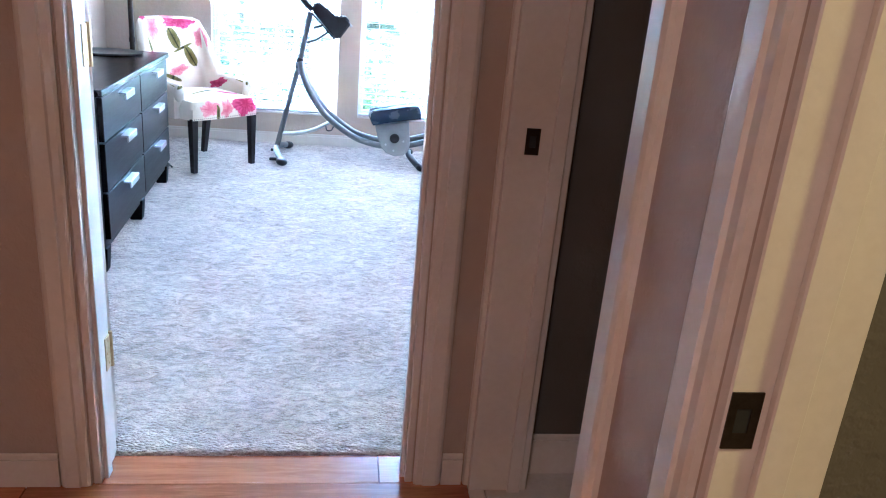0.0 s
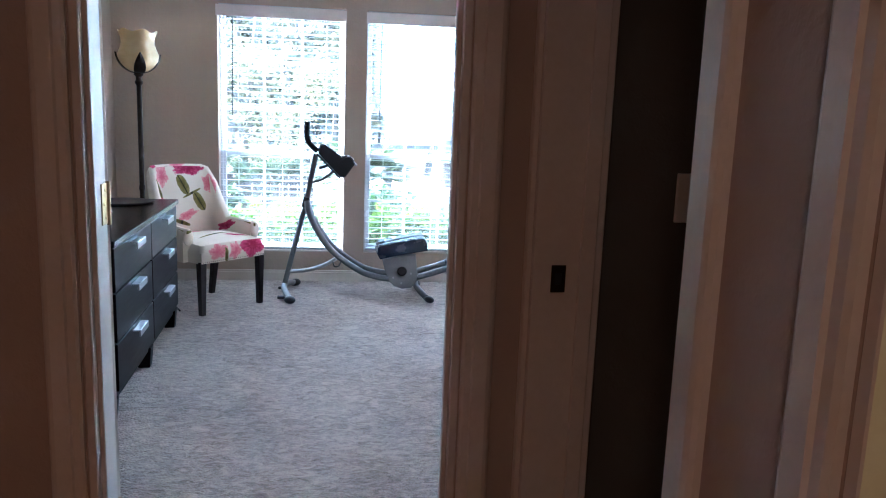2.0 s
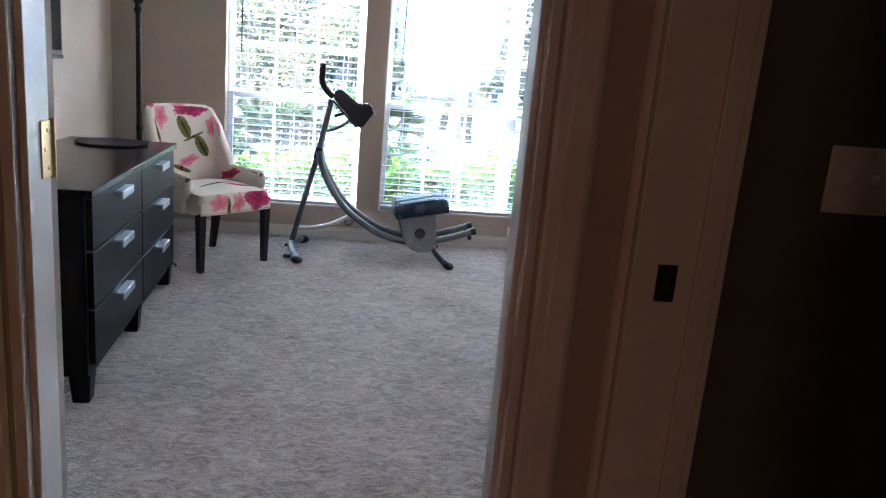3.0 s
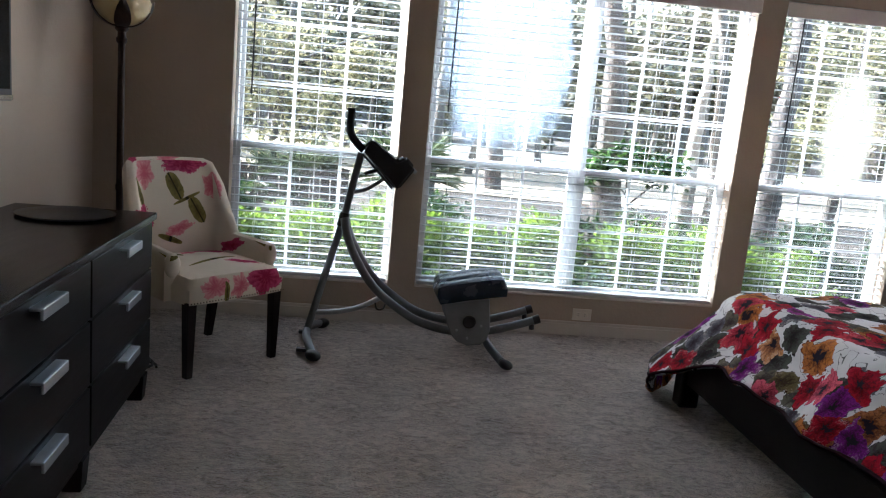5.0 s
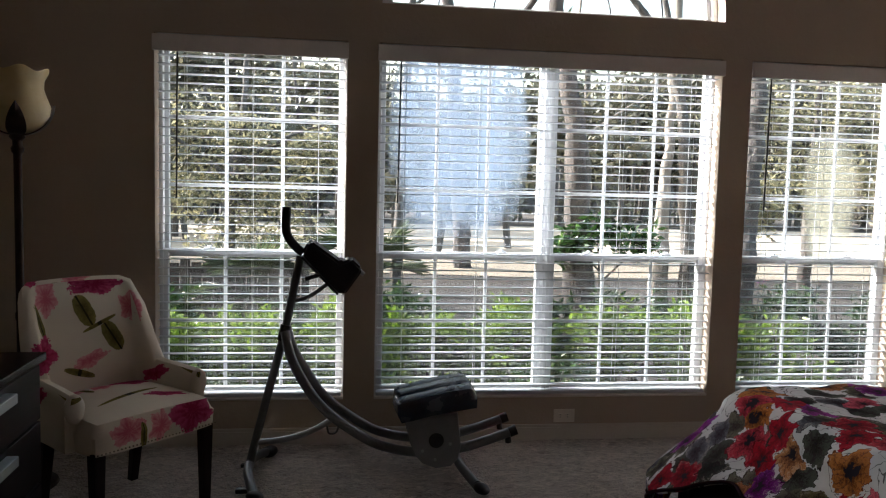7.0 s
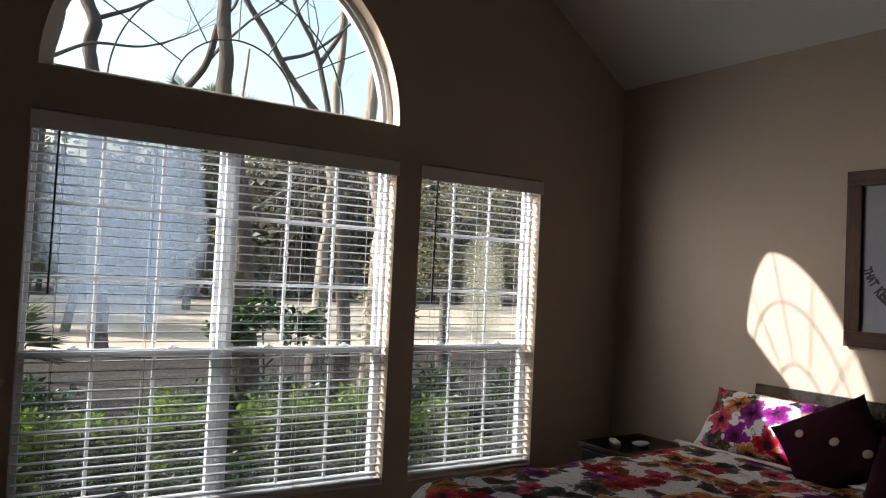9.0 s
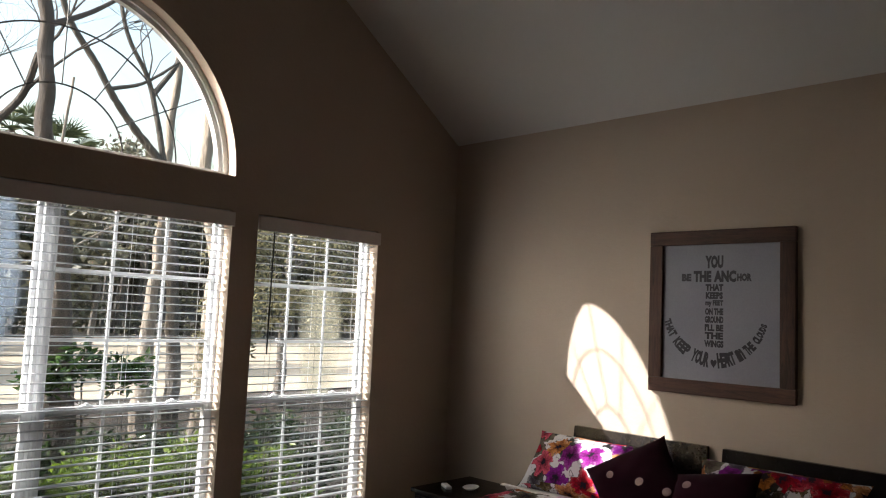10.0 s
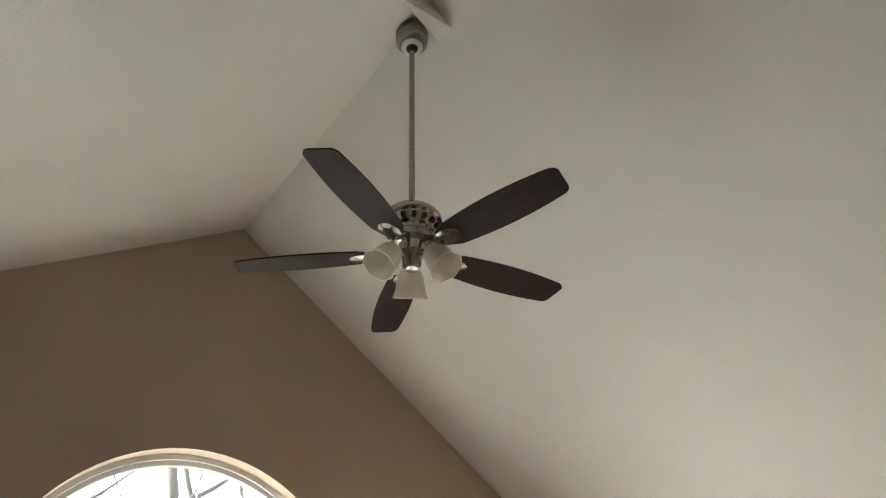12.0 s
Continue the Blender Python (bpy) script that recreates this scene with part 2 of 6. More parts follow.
M["laminate"] = wood("cherry_laminate", (0.24, 0.075, 0.022), (0.42, 0.155, 0.05), 0.24, "x", 3.0, 0.25, 0.03)
M["tile"] = surf("beige_floor_tile", (0.40, 0.34, 0.27), (0.50, 0.43, 0.35), 0.3, 5.0, 60.0, 0.05)
M["grout"] = surf("grey_grout", (0.20, 0.18, 0.16), (0.27, 0.25, 0.22), 0.9, 20.0, 150.0, 0.3)
M["tray"] = wood("dark_oval_tray", (0.008, 0.005, 0.005), (0.018, 0.012, 0.011), 0.4, "y", 5.0, 0.1)
M["cord"] = surf("white_cord", (0.62, 0.62, 0.60), (0.70, 0.70, 0.68), 0.8, 20.0, 200.0, 0.1)
M["wand"] = surf("smoked_plastic_wand", (0.03, 0.032, 0.034), (0.06, 0.062, 0.066), 0.3, 20.0, 200.0, 0.02)
M["came"] = surf("dark_lead_came", (0.035, 0.035, 0.035), (0.06, 0.06, 0.058), 0.5, 20.0, 120.0, 0.1)
M["duvet"] = floral("floral_duvet_cotton", (0.60, 0.585, 0.59), (0.53, 0.515, 0.525),
                    ([(0.42, 0.15, 0.03), (0.30, 0.11, 0.035), (0.46, 0.035, 0.06), (0.09, 0.085, 0.06), (0.50, 0.20, 0.05)],
                     [(0.34, 0.006, 0.020), (0.19, 0.012, 0.21), (0.50, 0.07, 0.11), (0.24, 0.020, 0.22), (0.30, 0.006, 0.02), (0.16, 0.010, 0.18), (0.46, 0.20, 0.07)]),
                    [(0.07, 0.072, 0.058), (0.12, 0.115, 0.08), (0.13, 0.10, 0.04), (0.035, 0.037, 0.035), (0.12, 0.12, 0.14)], 0.128, 0.40, 0.48)


def motif_cloth(name, base, base2, motifs, tones):
    """Linen with single painted blossoms and leaves: (u, v, half width, half height, lean, tone)."""
    k = Net(name)
    uv = k.coord("UV")
    wash, edge = k.noise(uv, 38.0, 4.0, 0.65), k.noise(uv, 60.0, 4.0, 0.7)
    col = k.mix(k.noise(uv, 9.0, 4.0), base, base2)
    for n, (u, v, rx, ry, lean, tone) in enumerate(motifs):
        m = k.n.new("ShaderNodeMapping")
        m.vector_type = "TEXTURE"
        m.inputs["Location"].default_value, m.inputs["Rotation"].default_value = (u, v, 0), (0, 0, radians(lean))
        m.inputs["Scale"].default_value = (rx, ry, 1)
        k.l.new(uv, m.inputs[0])
        at = k.n.new("ShaderNodeSeparateXYZ")
        k.l.new(m.outputs[0], at.inputs[0])
        angle = k.math("ARCTAN2", at.outputs[1], at.outputs[0])
        if tone == 2:
            lobe = k.math("ADD", 0.84, k.math("MULTIPLY", k.math("ABSOLUTE", k.math("SINE", angle)), 0.22))
        else:
            lobe = k.math("ADD", 0.95, k.math("MULTIPLY", k.math("COSINE", k.math("ADD", k.math("MULTIPLY", angle, 5.0), float(n))), 0.14))
        far = k.math("DIVIDE", k.vmath("LENGTH", m.outputs[0]), lobe)
        d = k.math("ADD", far, k.math("MULTIPLY", k.math("SUBTRACT", edge, 0.5), 0.95 if tone != 2 else 0.30))
        dark, light = tones[tone]
        rays = k.math("MULTIPLY", k.math("SINE", k.math("ADD", k.math("MULTIPLY", angle, 14.0), k.math("MULTIPLY", wash, 9.0))), 0.0 if tone == 2 else 0.045)
        shade = k.math("ADD", k.math("ADD", k.math("MULTIPLY", wash, 0.6), k.math("MULTIPLY", far, 0.28)), rays)
        body = k.mix(k.ramp(shade, [(0.34, 0.0), (0.66, 1.0)]), dark, light)
        if tone == 2:
            body = k.mix(k.math("LESS_THAN", k.math("ABSOLUTE", at.outputs[0]), 0.09), body, (0.03, 0.03, 0.012))
        col = k.mix(k.ramp(d, [(0.92, 1.0), (0.97, 0.0)]), col, body)
    weave = k.noise(uv, 700.0, 2.0)
    return k.set(color=col, rough=0.9, spec=0.1, normal=k.bump(weave, 0.2, 0.001))


TONES = [((0.22, 0.010, 0.05), (0.50, 0.07, 0.17)), ((0.50, 0.11, 0.16), (0.70, 0.36, 0.36)), ((0.09, 0.075, 0.02), (0.25, 0.21, 0.06)), ((0.60, 0.36, 0.30), (0.70, 0.54, 0.44))]
M["chair_cloth"] = motif_cloth("floral_chair_linen", (0.70, 0.63, 0.52), (0.62, 0.55, 0.45), [
    (0.06, 0.88, 0.13, 0.045, 0, 0), (-0.15, 0.84, 0.048, 0.075, -12, 1), (-0.19, 0.755, 0.016, 0.07, 14, 2), (0.0, 0.775, 0.046, 0.070, 24, 2),
    (0.11, 0.660, 0.044, 0.070, 28, 2), (0.06, 0.718, 0.10, 0.008, 20, 2), (0.20, 0.775, 0.045, 0.07, 0, 1), (-0.20, 0.62, 0.07, 0.075, 0, 0),
    (0.0, 0.575, 0.09, 0.030, 18, 1), (-0.05, 0.53, 0.08, 0.014, -20, 2), (0.77, 0.79, 0.11, 0.085, 10, 0), (0.62, 0.765, 0.045, 0.06, -30, 1),
    (0.49, 0.775, 0.075, 0.05, 15, 1), (0.55, 0.745, 0.016, 0.05, 0, 2), (0.62, 0.56, 0.18, 0.012, 12, 2), (0.74, 0.50, 0.09, 0.03, -20, 0)], TONES)


def carpet_mat():
    k = Net("beige_cut_pile_carpet")
    v = k.coord()
    big, mid, fine = k.noise(v, 2.2, 4.0), k.noise(k.scaled(v, (0.55, 1.0, 1.0)), 26.0, 6.0, 0.78, 1.6), k.noise(v, 260.0, 2.0)
    yarn = k.n.new("ShaderNodeTexVoronoi")
    yarn.inputs["Scale"].default_value = 150.0
    k.l.new(k.scaled(v, (0.55, 1.0, 1.0)), yarn.inputs["Vector"])
    tone = k.math("ADD", k.math("MULTIPLY", big, 0.18), k.math("ADD", k.math("MULTIPLY", mid, 0.58), k.math("MULTIPLY", fine, 0.24)))
    col = k.mix(k.ramp(tone, [(0.40, 0.0), (0.57, 1.0)]), (0.22, 0.178, 0.15), (0.70, 0.60, 0.52))
    h = k.math("ADD", k.math("MULTIPLY", mid, 0.6), k.math("SUBTRACT", 0.5, k.math("MULTIPLY", yarn.outputs["Distance"], 0.5)))
    return k.set(color=col, rough=0.97, sheen=0.3, normal=k.bump(h, 1.0, 0.03), spec=0.1)


M["carpet"] = carpet_mat()


def glass_mat(name, fog=None):
    k = Net(name)
    k.set(color=(1.0, 1.0, 1.0), rough=0.0, trans=1.0, ior=1.45)
    if fog:
        # failed seal: dried condensation inside the double pane, with an uneven edge
        (cx, cz), (rx, rz), amount, tint = fog
        d = k.n.new("ShaderNodeSeparateXYZ")
        g = k.coord()
        k.l.new(g, d.inputs[0])
        ex = k.math("POWER", k.math("ABSOLUTE", k.math("DIVIDE", k.math("SUBTRACT", d.outputs[0], cx), rx)), 3.0)
        ez = k.math("POWER", k.math("ABSOLUTE", k.math("DIVIDE", k.math("SUBTRACT", d.outputs[2], cz), rz)), 3.0)
        edge = k.math("ADD", k.math("ADD", ex, ez), k.math("MULTIPLY", k.math("SUBTRACT", k.noise(k.scaled(g, (1.0, 1.0, 0.35)), 7.0, 5.0, 0.65), 0.5), 1.8))
        mask = k.ramp(edge, [(0.25, 1.0), (1.1, 0.0)])
        mask = k.math("MULTIPLY", mask, k.math("ADD", amount - 0.42, k.math("MULTIPLY", k.noise(k.scaled(g, (1.0, 1.0, 0.14)), 6.0, 4.0, 0.5), 0.85)))
        tr = k.n.new("ShaderNodeBsdfTranslucent")
        tr.inputs[0].default_value = (*tint, 1.0)
        ms = k.n.new("ShaderNodeMixShader")
        k.l.new(mask, ms.inputs[0])
        k.l.new(k.bsdf.outputs[0], ms.inputs[1])
        k.l.new(tr.outputs[0], ms.inputs[2])
        k.l.new(ms.outputs[0], k.out.inputs[0])
    return k.mat


M["glass"] = glass_mat("window_glass")
M["glass_fog_blue"] = glass_mat("fogged_glass_blue", ((0.42, 1.64), (0.38, 0.58), 0.52, (0.140, 0.178, 0.235)))
M["glass_fog_warm"] = glass_mat("fogged_glass_warm", ((2.56, 1.32), (0.17, 0.40), 0.42, (0.20, 0.20, 0.16)))


def screen_mesh_mat():
    """Fine woven screen: mostly open, the wires too thin to tell apart."""
    k = Net("insect_screen_mesh")
    k.set(color=(0.05, 0.05, 0.05), rough=0.6)
    t = k.n.new("ShaderNodeBsdfTransparent")
    ms = k.n.new("ShaderNodeMixShader")
    k.put(ms.inputs[0], k.math("ADD", 0.25, k.math("MULTIPLY", k.noise(k.coord(), 30.0), 0.08)))
    k.l.new(t.outputs[0], ms.inputs[1])
    k.l.new(k.bsdf.outputs[0], ms.inputs[2])
    k.l.new(ms.outputs[0], k.out.inputs[0])
    return k.mat


M["screen_mesh"] = screen_mesh_mat()


def shade_mat(name, a, b, rough, amount):
    k = Net(name)
    v = k.coord()
    n = k.noise(v, 9.0, 5.0, 0.6, 1.5)
    col = k.mix(n, a, b)
    k.set(color=col, rough=rough, coat=0.3)
    tr = k.n.new("ShaderNodeBsdfTranslucent")
    k.l.new(col, tr.inputs[0])
    ms = k.n.new("ShaderNodeMixShader")
    ms.inputs[0].default_value = amount
    k.l.new(k.bsdf.outputs[0], ms.inputs[1])
    k.l.new(tr.outputs[0], ms.inputs[2])
    k.l.new(ms.outputs[0], k.out.inputs[0])
    return k.mat


M["amber_glass"] = shade_mat("amber_alabaster_glass", (0.62, 0.46, 0.20), (0.78, 0.65, 0.38), 0.3, 0.35)
M["frosted"] = shade_mat("frosted_white_glass", (0.70, 0.67, 0.60), (0.82, 0.79, 0.72), 0.35, 0.45)


# ---- building helpers ----
def link(name, bm, material, smooth=False):
    me = bpy.data.meshes.new(name)
    bmesh.ops.recalc_face_normals(bm, faces=bm.faces)
    bm.to_mesh(me)
    bm.free()
    me.materials.append(material)
    if smooth:
        me.polygons.foreach_set("use_smooth", [True] * len(me.polygons))
        me.set_sharp_from_angle(angle=radians(38))
    return new(name, me)


def part(name, bm, material, parent=None, label="", smooth=False):
    """Links a bmesh as one mesh object under a thing or a part; the mesh is given in the thing's own space."""
    ob = link(name, bm, material, smooth)
    ob.parent = parent
    return tagged(ob, label)


def thing(name, label, category, at=(0, 0, 0), turn=0.0, group=""):
    ob = new(name)
    ob.empty_display_size = 0.1
    ob.matrix_basis = pose(*at, 0, 0, turn)
    return tagged(ob, label, category, group)


def structure(name, bm, material, label="", smooth=False):
    return tagged(link(name, bm, material, smooth), label, kind="structure")


def box(bm, x0, x1, y0, y1, z0, z1, bevel=0.0, seg=2, m=None):
    r = bmesh.ops.create_cube(bm, size=1.0, matrix=Matrix.Translation(((x0 + x1) / 2, (y0 + y1) / 2, (z0 + z1) / 2))
                              @ Matrix.Diagonal((abs(x1 - x0), abs(y1 - y0), abs(z1 - z0), 1)))
    verts = r["verts"]
    if bevel:
        edges = list({e for v in verts for e in v.link_edges})
        b = bmesh.ops.bevel(bm, geom=edges, offset=bevel, segments=seg, profile=0.5, affect="EDGES")
        verts = list({v for f in b["faces"] for v in f.verts} | {v for v in verts if v.is_valid})
    if m is not None:
        bmesh.ops.transform(bm, matrix=m, verts=verts)
    return bm


def boxed(*a, **k):
    return box(bmesh.new(), *a, **k)


def tube(bm, pts, r, seg=12, caps=True, flat=1.0):
    """A round bar along points; r may be a number or one for each point; flat squeezes it in its second direction."""
    pts = [Vector(p) for p in pts]
    rs = r if isinstance(r, (list, tuple)) else [r] * len(pts)
    rings, side = [], None
    for i, p in enumerate(pts):
        way = (pts[min(i + 1, len(pts) - 1)] - pts[max(i - 1, 0)]).normalized()
        if side is None:
            side = way.orthogonal().normalized()
        side = (side - way * side.dot(way)).normalized()
        up = way.cross(side)
        rings.append([bm.verts.new(p + rs[i] * (math.cos(a) * side + flat * math.sin(a) * up)) for a in (2 * math.pi * k / seg for k in range(seg))])
    for a, b in zip(rings, rings[1:]):
        for k in range(seg):
            bm.faces.new((a[k], a[(k + 1) % seg], b[(k + 1) % seg], b[k]))
    if caps:
        bm.faces.new(rings[0][::-1])
        bm.faces.new(rings[-1])
    return bm


def curve_pts(pts, n=8):
    """Catmull-Rom points through the given ones."""
    p = [Vector(q) for q in pts]
    p = [2 * p[0] - p[1]] + p + [2 * p[-1] - p[-2]]
    out = []
    for i in range(1, len(p) - 2):
        for k in range(n):
            t = k / n
            out.append(0.5 * (2 * p[i] + (p[i + 1] - p[i - 1]) * t + (2 * p[i - 1] - 5 * p[i] + 4 * p[i + 1] - p[i + 2]) * t * t
                              + (3 * p[i] - p[i - 1] - 3 * p[i + 1] + p[i + 2]) * t ** 3))
    return out + [p[-2]]


def lathe(bm, profile, seg=28, at=(0, 0, 0), wave=None):
    """Turns (radius, height) pairs round a vertical axis."""
    rings = []
    for i, (r, z) in enumerate(profile):
        ring = []
        for k in range(seg):
            a = 2 * math.pi * k / seg
            rr, zz = (r, z) if wave is None else wave(i, a, r, z)
            ring.append(bm.verts.new((at[0] + rr * math.cos(a), at[1] + rr * math.sin(a), at[2] + zz)))
        rings.append(ring)
    for a, b in zip(rings, rings[1:]):
        for k in range(seg):
            bm.faces.new((a[k], a[(k + 1) % seg], b[(k + 1) % seg], b[k]))
    if profile[0][0] > 1e-4:
        bm.faces.new(rings[0][::-1])
    if profile[-1][0] > 1e-4:
        bm.faces.new(rings[-1])
    bmesh.ops.remove_doubles(bm, verts=bm.verts, dist=1e-5)
    return bm


def plate(loop, holes, y0, y1):
    """A flat wall in the x-z plane with openings, between y0 and y1."""
    bm = bmesh.new()
    edges = []
    for ring in (loop, *holes):
        vs = [bm.verts.new((x, y0, z)) for x, z in ring]
        edges += [bm.edges.new((a, b)) for a, b in zip(vs, vs[1:] + vs[:1])]
    bmesh.ops.triangle_fill(bm, use_beauty=True, use_dissolve=False, edges=edges)
    ext = bmesh.ops.extrude_face_region(bm, geom=list(bm.faces))
    bmesh.ops.translate(bm, vec=(0, y1 - y0, 0), verts=[v for v in ext["geom"] if isinstance(v, bmesh.types.BMVert)])
    return bm


def box_uv(ob, spin=0.0):
    """Cloth coordinates in metres, laid on along the main direction of each face."""
    me = ob.data
    layer = me.uv_layers.new(name="cloth")
    for p in me.polygons:
        n = p.normal
        for li in p.loop_indices:
            c = me.vertices[me.loops[li].vertex_index].co
            if abs(n.z) >= max(abs(n.x), abs(n.y)):
                u, v = c.x, c.y
            elif abs(n.y) >= abs(n.x):
                u, v = c.x, c.z
            else:
                u, v = c.y + 0.4, c.z
            layer.data[li].uv = (u + spin, v + spin * 0.6)
    return ob


def rect(x0, x1, z0, z1):
    return [(x0, z0), (x1, z0), (x1, z1), (x0, z1)]


# ---- the place: measures ----
WEST, EAST, RIDGE = -1.82, 3.63, 0.872
EAVE, TOP = 2.765, 4.60
SLOPE = (TOP - EAVE) / (EAST - RIDGE)
SILL, HEAD = 0.228, 2.045
SOUTH_IN, SOUTH_OUT = -4.04, -4.17
DOOR_W, DOOR_E, DOOR_H = -0.685, 0.113, 2.03
HALL_E = 0.262
WINDOWS = [(-1.085, -0.158), (0.0, 1.82), (1.985, 2.895)]
ARCH_C, ARCH_R, ARCH_Z = 0.915, 0.905, 2.238


def arch_loop(r, z=ARCH_Z, n=40):
    return [(ARCH_C + r * math.cos(math.pi * k / n), z + r * math.sin(math.pi * k / n)) for k in range(n + 1)]


# ---- walls, floors, ceilings ----
gable = [(WEST - 0.12, -0.35), (EAST + 0.12, -0.35), (EAST + 0.12, EAVE + 0.1), (RIDGE, TOP + 0.2), (WEST - 0.12, EAVE + 0.1)]
structure("wall_north", plate(gable, [rect(a, b, SILL, HEAD) for a, b in WINDOWS] + [arch_loop(ARCH_R)], 0.0, 0.15), M["wall"],
          "tan painted gable wall with three windows and an arch")
structure("wall_east", boxed(EAST, EAST + 0.12, -4.3, 0.0, -0.35, EAVE + 0.12), M["wall"], "tan painted wall behind the bed")
structure("wall_west", boxed(WEST - 0.12, WEST, -4.3, 0.0, -0.35, EAVE + 0.12), M["wall"], "tan painted wall behind the dresser")
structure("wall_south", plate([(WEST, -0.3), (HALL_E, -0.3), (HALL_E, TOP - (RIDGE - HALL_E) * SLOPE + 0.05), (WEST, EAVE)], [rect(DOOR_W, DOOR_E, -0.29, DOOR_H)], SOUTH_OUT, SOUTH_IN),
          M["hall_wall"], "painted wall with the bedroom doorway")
structure("wall_south_bath", plate([(HALL_E, -0.3), (EAST, -0.3), (EAST, EAVE), (RIDGE, TOP + 0.05), (HALL_E, TOP - (RIDGE - HALL_E) * SLOPE + 0.05)], [], -4.105, SOUTH_IN),
          M["wall"], "painted wall between bedroom and bathroom")

bm = bmesh.new()
for x0, x1 in ((WEST - 0.12, RIDGE), (EAST + 0.12, RIDGE)):
    z0 = EAVE - 0.12 * SLOPE
    vs = [bm.verts.new(p) for p in ((x0, -4.3, z0), (x1, -4.3, TOP), (x1, 0.02, TOP), (x0, 0.02, z0))]
    f = bm.faces.new(vs)
ext = bmesh.ops.extrude_face_region(bm, geom=list(bm.faces))
bmesh.ops.translate(bm, vec=(0, 0, 0.12), verts=[v for v in ext["geom"] if isinstance(v, bmesh.types.BMVert)])
structure("ceiling", bm, M["ceiling"], "white vaulted ceiling")

bm = bmesh.new()
bmesh.ops.create_grid(bm, x_segments=200, y_segments=300, size=0.5, matrix=Matrix.Translation(((WEST + EAST) / 2, (SOUTH_OUT + 0.11) / 2, 0.0)) @ Matrix.Diagonal((EAST - WEST, -SOUTH_OUT - 0.11, 1, 1)))
for v in bm.verts:
    v.co.z += 0.004 * noise.noise(v.co * 5.0) + 0.004 * noise.noise(v.co * 23.0)
    if v.co.y < SOUTH_OUT + 0.115:
        v.co.y += 0.006 * noise.noise(v.co * 40.0)
        v.co.z = -0.012
structure("floor", bm, M["carpet"], "beige cut-pile carpet", smooth=True)
structure("floor_slab", boxed(WEST - 0.1, EAST + 0.1, -7.6, 0.0, -0.3, -0.03), M["grout"], "floor slab under carpet and boards")

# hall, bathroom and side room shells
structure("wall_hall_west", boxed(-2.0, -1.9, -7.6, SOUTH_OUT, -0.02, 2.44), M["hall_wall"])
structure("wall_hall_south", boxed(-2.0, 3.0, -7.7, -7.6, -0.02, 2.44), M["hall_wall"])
structure("ceiling_hall", boxed(-2.0, 3.0, -7.7, SOUTH_OUT, 2.44, 2.54), M["ceiling"], "white flat hall ceiling")
BATH_N, BATH_S, SIDE_N, SIDE_S = -4.19, -4.93, -5.235, -6.05


def east_hall_wall():
    """Hall wall with the bathroom doorway and the side room's doorway."""
    bm = plate([(-7.6, -0.02), (-4.105, -0.02), (-4.105, 2.44), (-7.6, 2.44)], [rect(BATH_S, BATH_N, -0.015, DOOR_H), rect(SIDE_S, SIDE_N, -0.015, DOOR_H)], 0.0, 0.12)
    bmesh.ops.transform(bm, matrix=Matrix(((0, 1, 0, HALL_E), (1, 0, 0, 0), (0, 0, 1, 0), (0, 0, 0, 1))), verts=bm.verts)
    return bm


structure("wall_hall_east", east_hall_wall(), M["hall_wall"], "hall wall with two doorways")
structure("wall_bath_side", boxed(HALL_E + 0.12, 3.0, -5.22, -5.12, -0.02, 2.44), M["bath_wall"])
structure("wall_bath_north", boxed(HALL_E + 0.12, 3.0, -4.125, -4.109, -0.02, 2.44), M["bath_wall"], "bathroom wall, its colour darkened for the unlit room")
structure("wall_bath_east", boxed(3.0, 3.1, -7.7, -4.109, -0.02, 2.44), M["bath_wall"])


# ---- trim: casings, jambs, baseboards ----
def casing_profile(w, d):
    """Cross-section of a door casing: (across, proud)."""
    return [(0, 0), (0, d * 0.55), (w * 0.10, d * 0.75), (w * 0.30, d * 0.75), (w * 0.36, d), (w * 0.80, d), (w * 0.92, d * 0.8), (w, d * 0.5), (w, 0)]


def casing(name, u0, u1, top, w, d, to_world, label):
    """Two legs and a head round an opening, in wall space (u along, v up, n proud)."""
    prof = casing_profile(w, d)
    bm = bmesh.new()
    rings = []
    for (cu, cv, su, sv) in ((u0, -0.01, -1, 0), (u0, top, -1, 1), (u1, top, 1, 1), (u1, -0.01, 1, 0)):
        rings.append([bm.verts.new(to_world(cu + su * (a + 0.004), cv + sv * (a + 0.004), n)) for a, n in prof])
    for a, b in zip(rings, rings[1:]):
        for k in range(len(prof) - 1):
            bm.faces.new((a[k], a[k + 1], b[k + 1], b[k]))
    bm.faces.new(rings[0])
    bm.faces.new(rings[-1][::-1])
    return structure(name, bm, M["trim"], label)


casing("trim_bedroom_hall_side", DOOR_W, DOOR_E, DOOR_H, 0.070, 0.018, lambda u, v, n: (u, SOUTH_OUT - n, v), "white moulded door casing")
casing("trim_bedroom_room_side", DOOR_W, DOOR_E, DOOR_H, 0.070, 0.018, lambda u, v, n: (u, SOUTH_IN + n, v), "white moulded door casing")
casing("trim_bath", BATH_S, BATH_N, DOOR_H, 0.072, 0.018, lambda u, v, n: (HALL_E - n, u, v), "white moulded door casing")
casing("trim_side_room", SIDE_S, SIDE_N, DOOR_H, 0.070, 0.018, lambda u, v, n: (HALL_E - n, u, v), "white moulded door casing")


